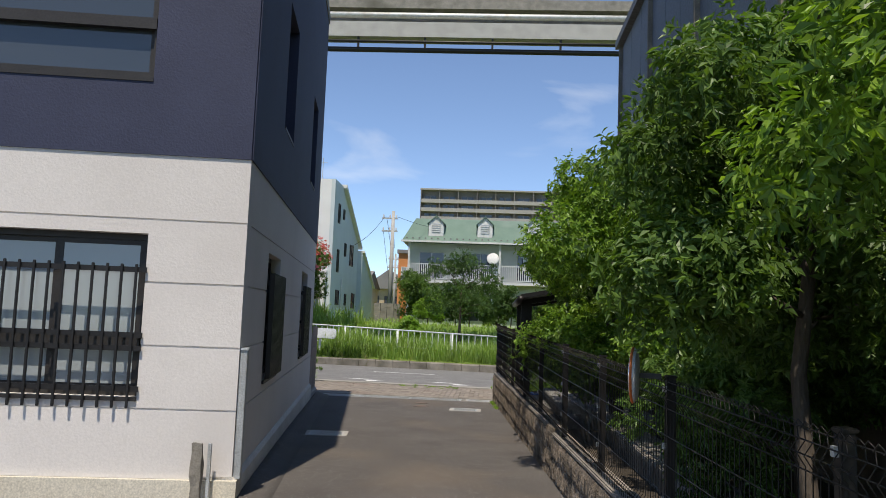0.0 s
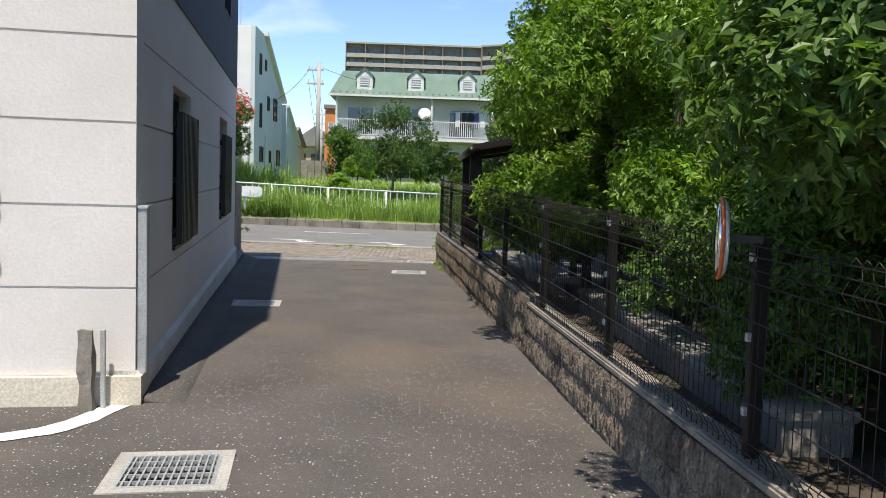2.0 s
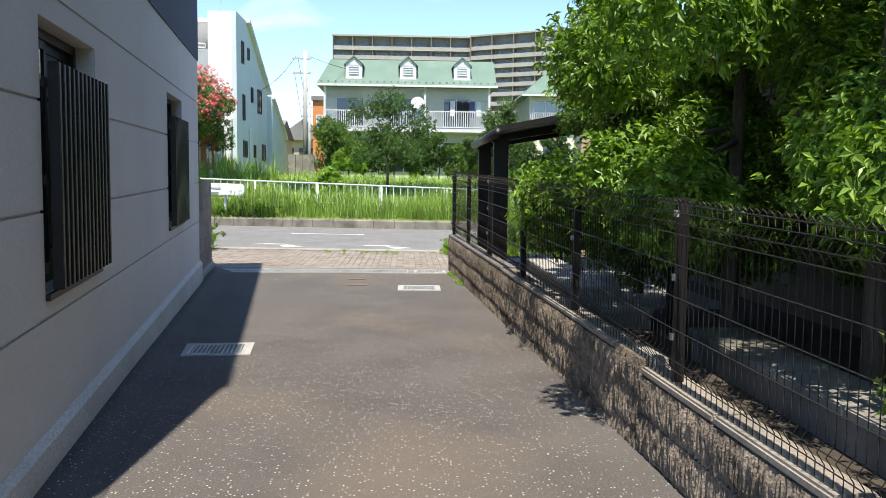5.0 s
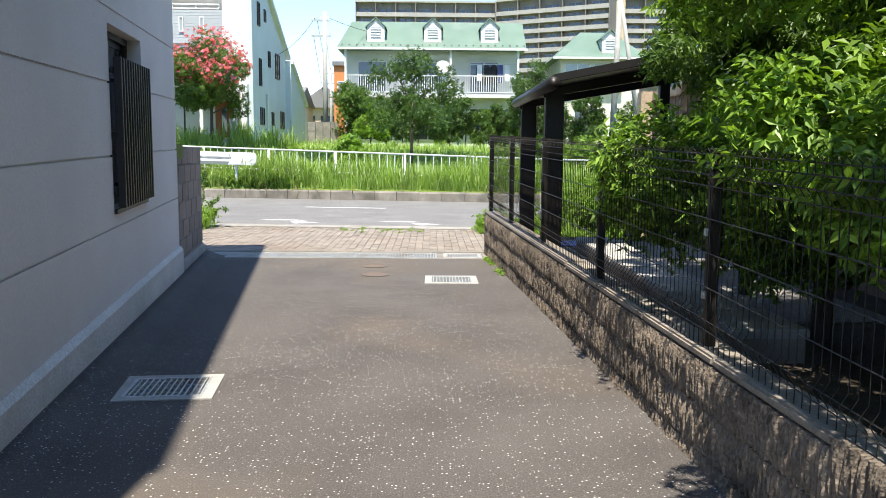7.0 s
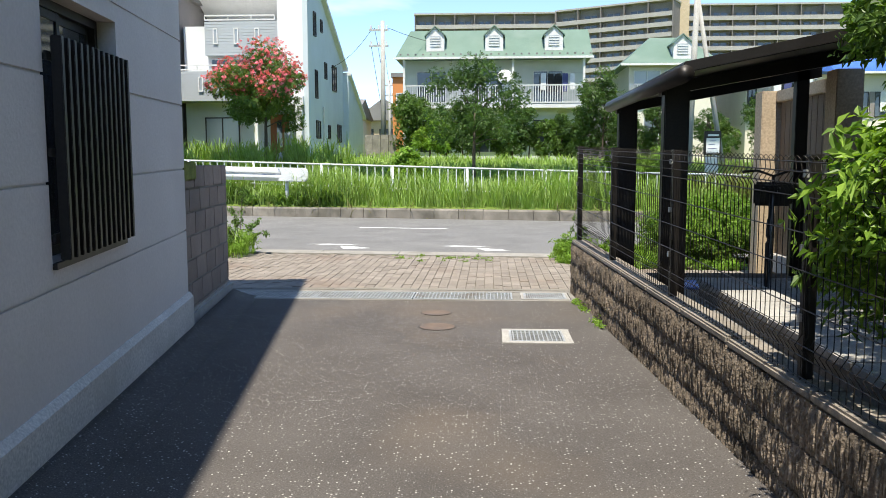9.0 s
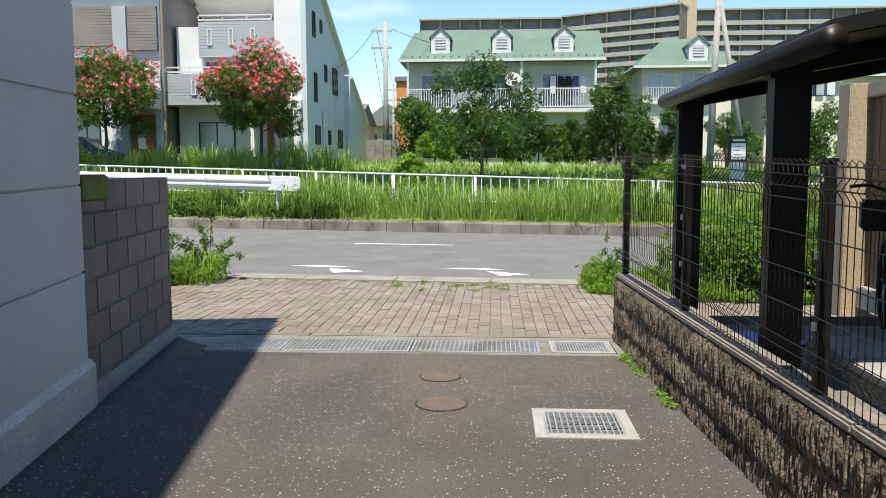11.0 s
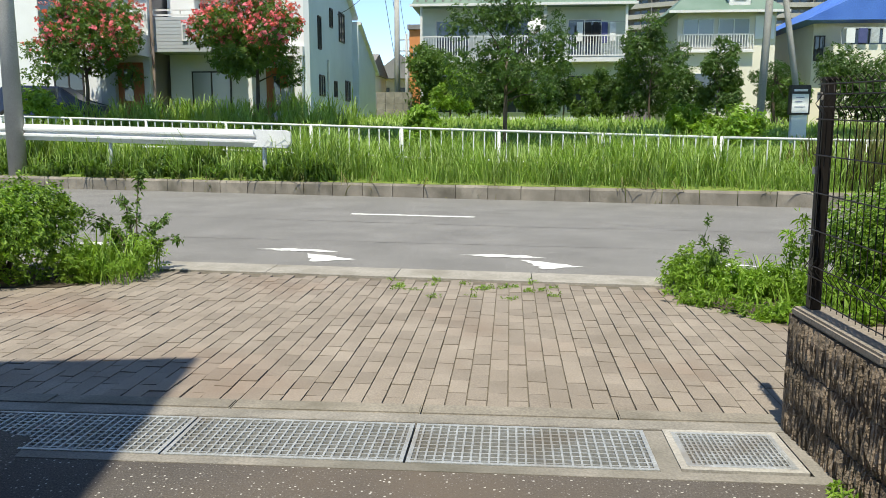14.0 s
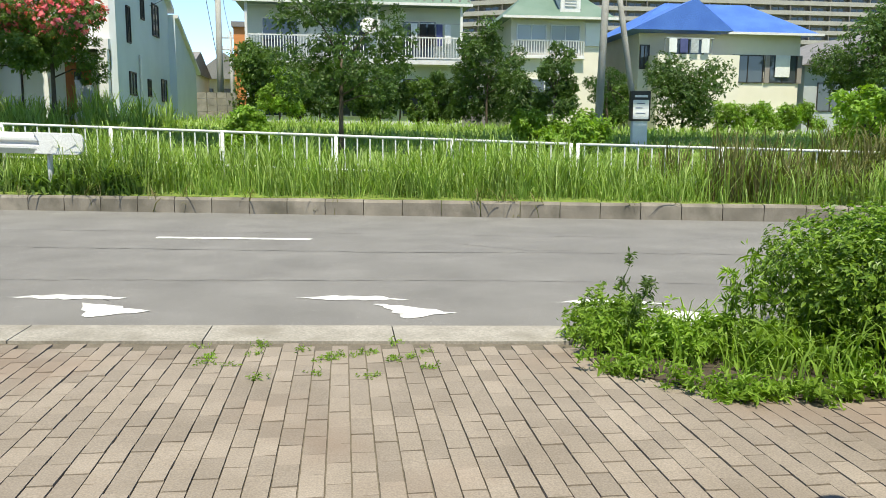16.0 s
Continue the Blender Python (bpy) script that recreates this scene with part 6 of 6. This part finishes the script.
bk = thing("bicycle", "dark bicycle parked in the gravel behind the fence", "bicycle", pose(3.25, -0.95, 0.235, 0, 0, 70))
for x in (-0.5, 0.5):
    bm = bmesh.new()
    n = 28
    rod(bm, [(x + 0.31 * math.cos(2 * math.pi * i / n), 0, 0.32 + 0.31 * math.sin(2 * math.pi * i / n)) for i in range(n + 1)], 0.018, 6, False)
    w_ = part("wheel", bm, RUBBER, bk)
    for i in range(10):
        a = 2 * math.pi * i / 10
        bm = bmesh.new()
        rod(bm, [(x, 0, 0.32), (x + 0.3 * math.cos(a), 0, 0.32 + 0.3 * math.sin(a))], 0.0025, 4)
        part("spoke", bm, GALV, w_)
for a, b_ in (((-0.5, 0, 0.32), (-0.12, 0, 0.30)), ((-0.12, 0, 0.30), (-0.22, 0, 0.85)), ((-0.12, 0, 0.30), (0.36, 0, 0.78)), ((0.5, 0, 0.32), (0.34, 0, 0.98)), ((-0.5, 0, 0.32), (-0.2, 0, 0.7))):
    bm = bmesh.new()
    rod(bm, [a, b_], 0.016, 8)
    part("frame_tube", bm, BLACK_METAL, bk, smooth=True)
bm = bmesh.new()
rod(bm, [(0.18, -0.26, 1.02), (0.30, -0.14, 1.03), (0.34, 0, 0.98), (0.30, 0.14, 1.03), (0.18, 0.26, 1.02)], 0.012, 8)
part("handlebar", bm, BLACK_METAL, bk, smooth=True)
part("saddle", boxes((-0.36, -0.10, -0.07, 0.07, 0.85, 0.91)), RUBBER, bk, bevel=0.02)
bm = boxes((0.42, 0.72, -0.17, 0.17, 0.70, 0.92))
part("basket", bm, BLACK_METAL, bk, bevel=0.02)

bm = bmesh.new()
bmesh.ops.create_grid(bm, x_segments=14, y_segments=14, size=0.4)
for v in bm.verts:
    v.co.z = 0.03 + 0.035 * noise.noise(v.co * 6) + 0.02 * noise.noise(v.co * 15)
ex = bmesh.ops.extrude_face_region(bm, geom=bm.faces[:])
for v in ex["geom"]:
    if isinstance(v, bmesh.types.BMVert):
        v.co.z -= 0.03
tp = solid("tarpaulin", bm, ROOF_BLUE, "crumpled blue tarpaulin lying on the garden ground", "tarpaulin", smooth=True)
tp.matrix_basis = pose(2.46, -0.95, 0.235) @ Matrix.Scale(0.55, 4)

car = thing("parked_car", "dark blue car parked before the white house", "car", pose(-16.6, 25.8, 1.3, 0, 0, 12))
bm = bmesh.new()
prism(bm, [(-2.0, 0.3), (2.0, 0.3), (2.05, 0.75), (1.2, 0.95), (0.6, 1.45), (-1.3, 1.5), (-1.9, 1.0), (-2.05, 0.6)], -0.82, 0.82, "y")
part("body", bm, CAR_BLUE, car, bevel=0.06)
part("side_window", boxes((-1.2, 0.55, -0.83, -0.815, 1.0, 1.38)), WINDOW, car)
for x in (-1.25, 1.25):
    bm = bmesh.new()
    rod(bm, [(x, -0.84, 0.32), (x, -0.62, 0.32)], 0.31, 18)
    w_ = part("wheel", bm, RUBBER, car)
    bm = bmesh.new()
    rod(bm, [(x, -0.85, 0.32), (x, -0.84, 0.32)], 0.19, 14)
    part("rim", bm, GALV, w_)


# ---- pavers, the nearest as parts ----
rng = random.Random(77)
pm = []
for k in range(3):
    bm = bmesh.new()
    bx(bm, -0.0475, 0.0475, -0.0975, 0.0975, -0.03, 0.0)
    for v in bm.verts:
        if v.co.z > -0.01:
            v.co.x *= 0.98
            v.co.y *= 0.988
            v.co.z += rng.uniform(-0.002, 0.002)
    pm.append(finish(bm, "paver", PAVER))
rest_v, rest_f = [], []
count = 0
for i in range(-70, 71):
    x = i * 0.1 + 0.05
    y = 0.275 + (0.1 if i % 2 else 0.05)
    half = 1.0 if i % 2 else 0.5
    while True:
        if y + 0.1 * half > near_y(x) - 0.42:
            break
        z = rng.uniform(-0.003, 0.003)
        if -1.0 < x < 1.1 and y < 3.0 and count < 300 and half == 1.0:
            ob = new("paver", pm[rng.randrange(3)])
            ob.parent = pavement
            ob.matrix_basis = pose(x, y, z, rng.uniform(-0.5, 0.5), rng.uniform(-0.5, 0.5), rng.uniform(-0.6, 0.6))
            count += 1
        else:
            b = len(rest_v)
            tx, ty = rng.uniform(-0.0015, 0.0015), rng.uniform(-0.0015, 0.0015)
            for zz, q, sgn in ((-0.03, 1.0, 0), (0.0, 0.982, 1)):
                hy = (0.1 * half - 0.0025) * q
                rest_v += [(x - 0.0475 * q, y - hy, z + zz - sgn * tx), (x + 0.0475 * q, y - hy, z + zz + sgn * tx), (x + 0.0475 * q, y + hy, z + zz + sgn * ty), (x - 0.0475 * q, y + hy, z + zz - sgn * ty)]
            rest_f += [(b + 4, b + 5, b + 6, b + 7), (b, b + 1, b + 5, b + 4), (b + 1, b + 2, b + 6, b + 5), (b + 2, b + 3, b + 7, b + 6), (b + 3, b, b + 4, b + 7)]
        y += 0.2 if half == 1.0 else 0.15
        half = 1.0
ob = new("pavers", raw("pavers", rest_v, rest_f, PAVER_REST))
ob.parent = pavement
tagged(ob, "brown rectangular pavers laid in running rows", kind="stuff")
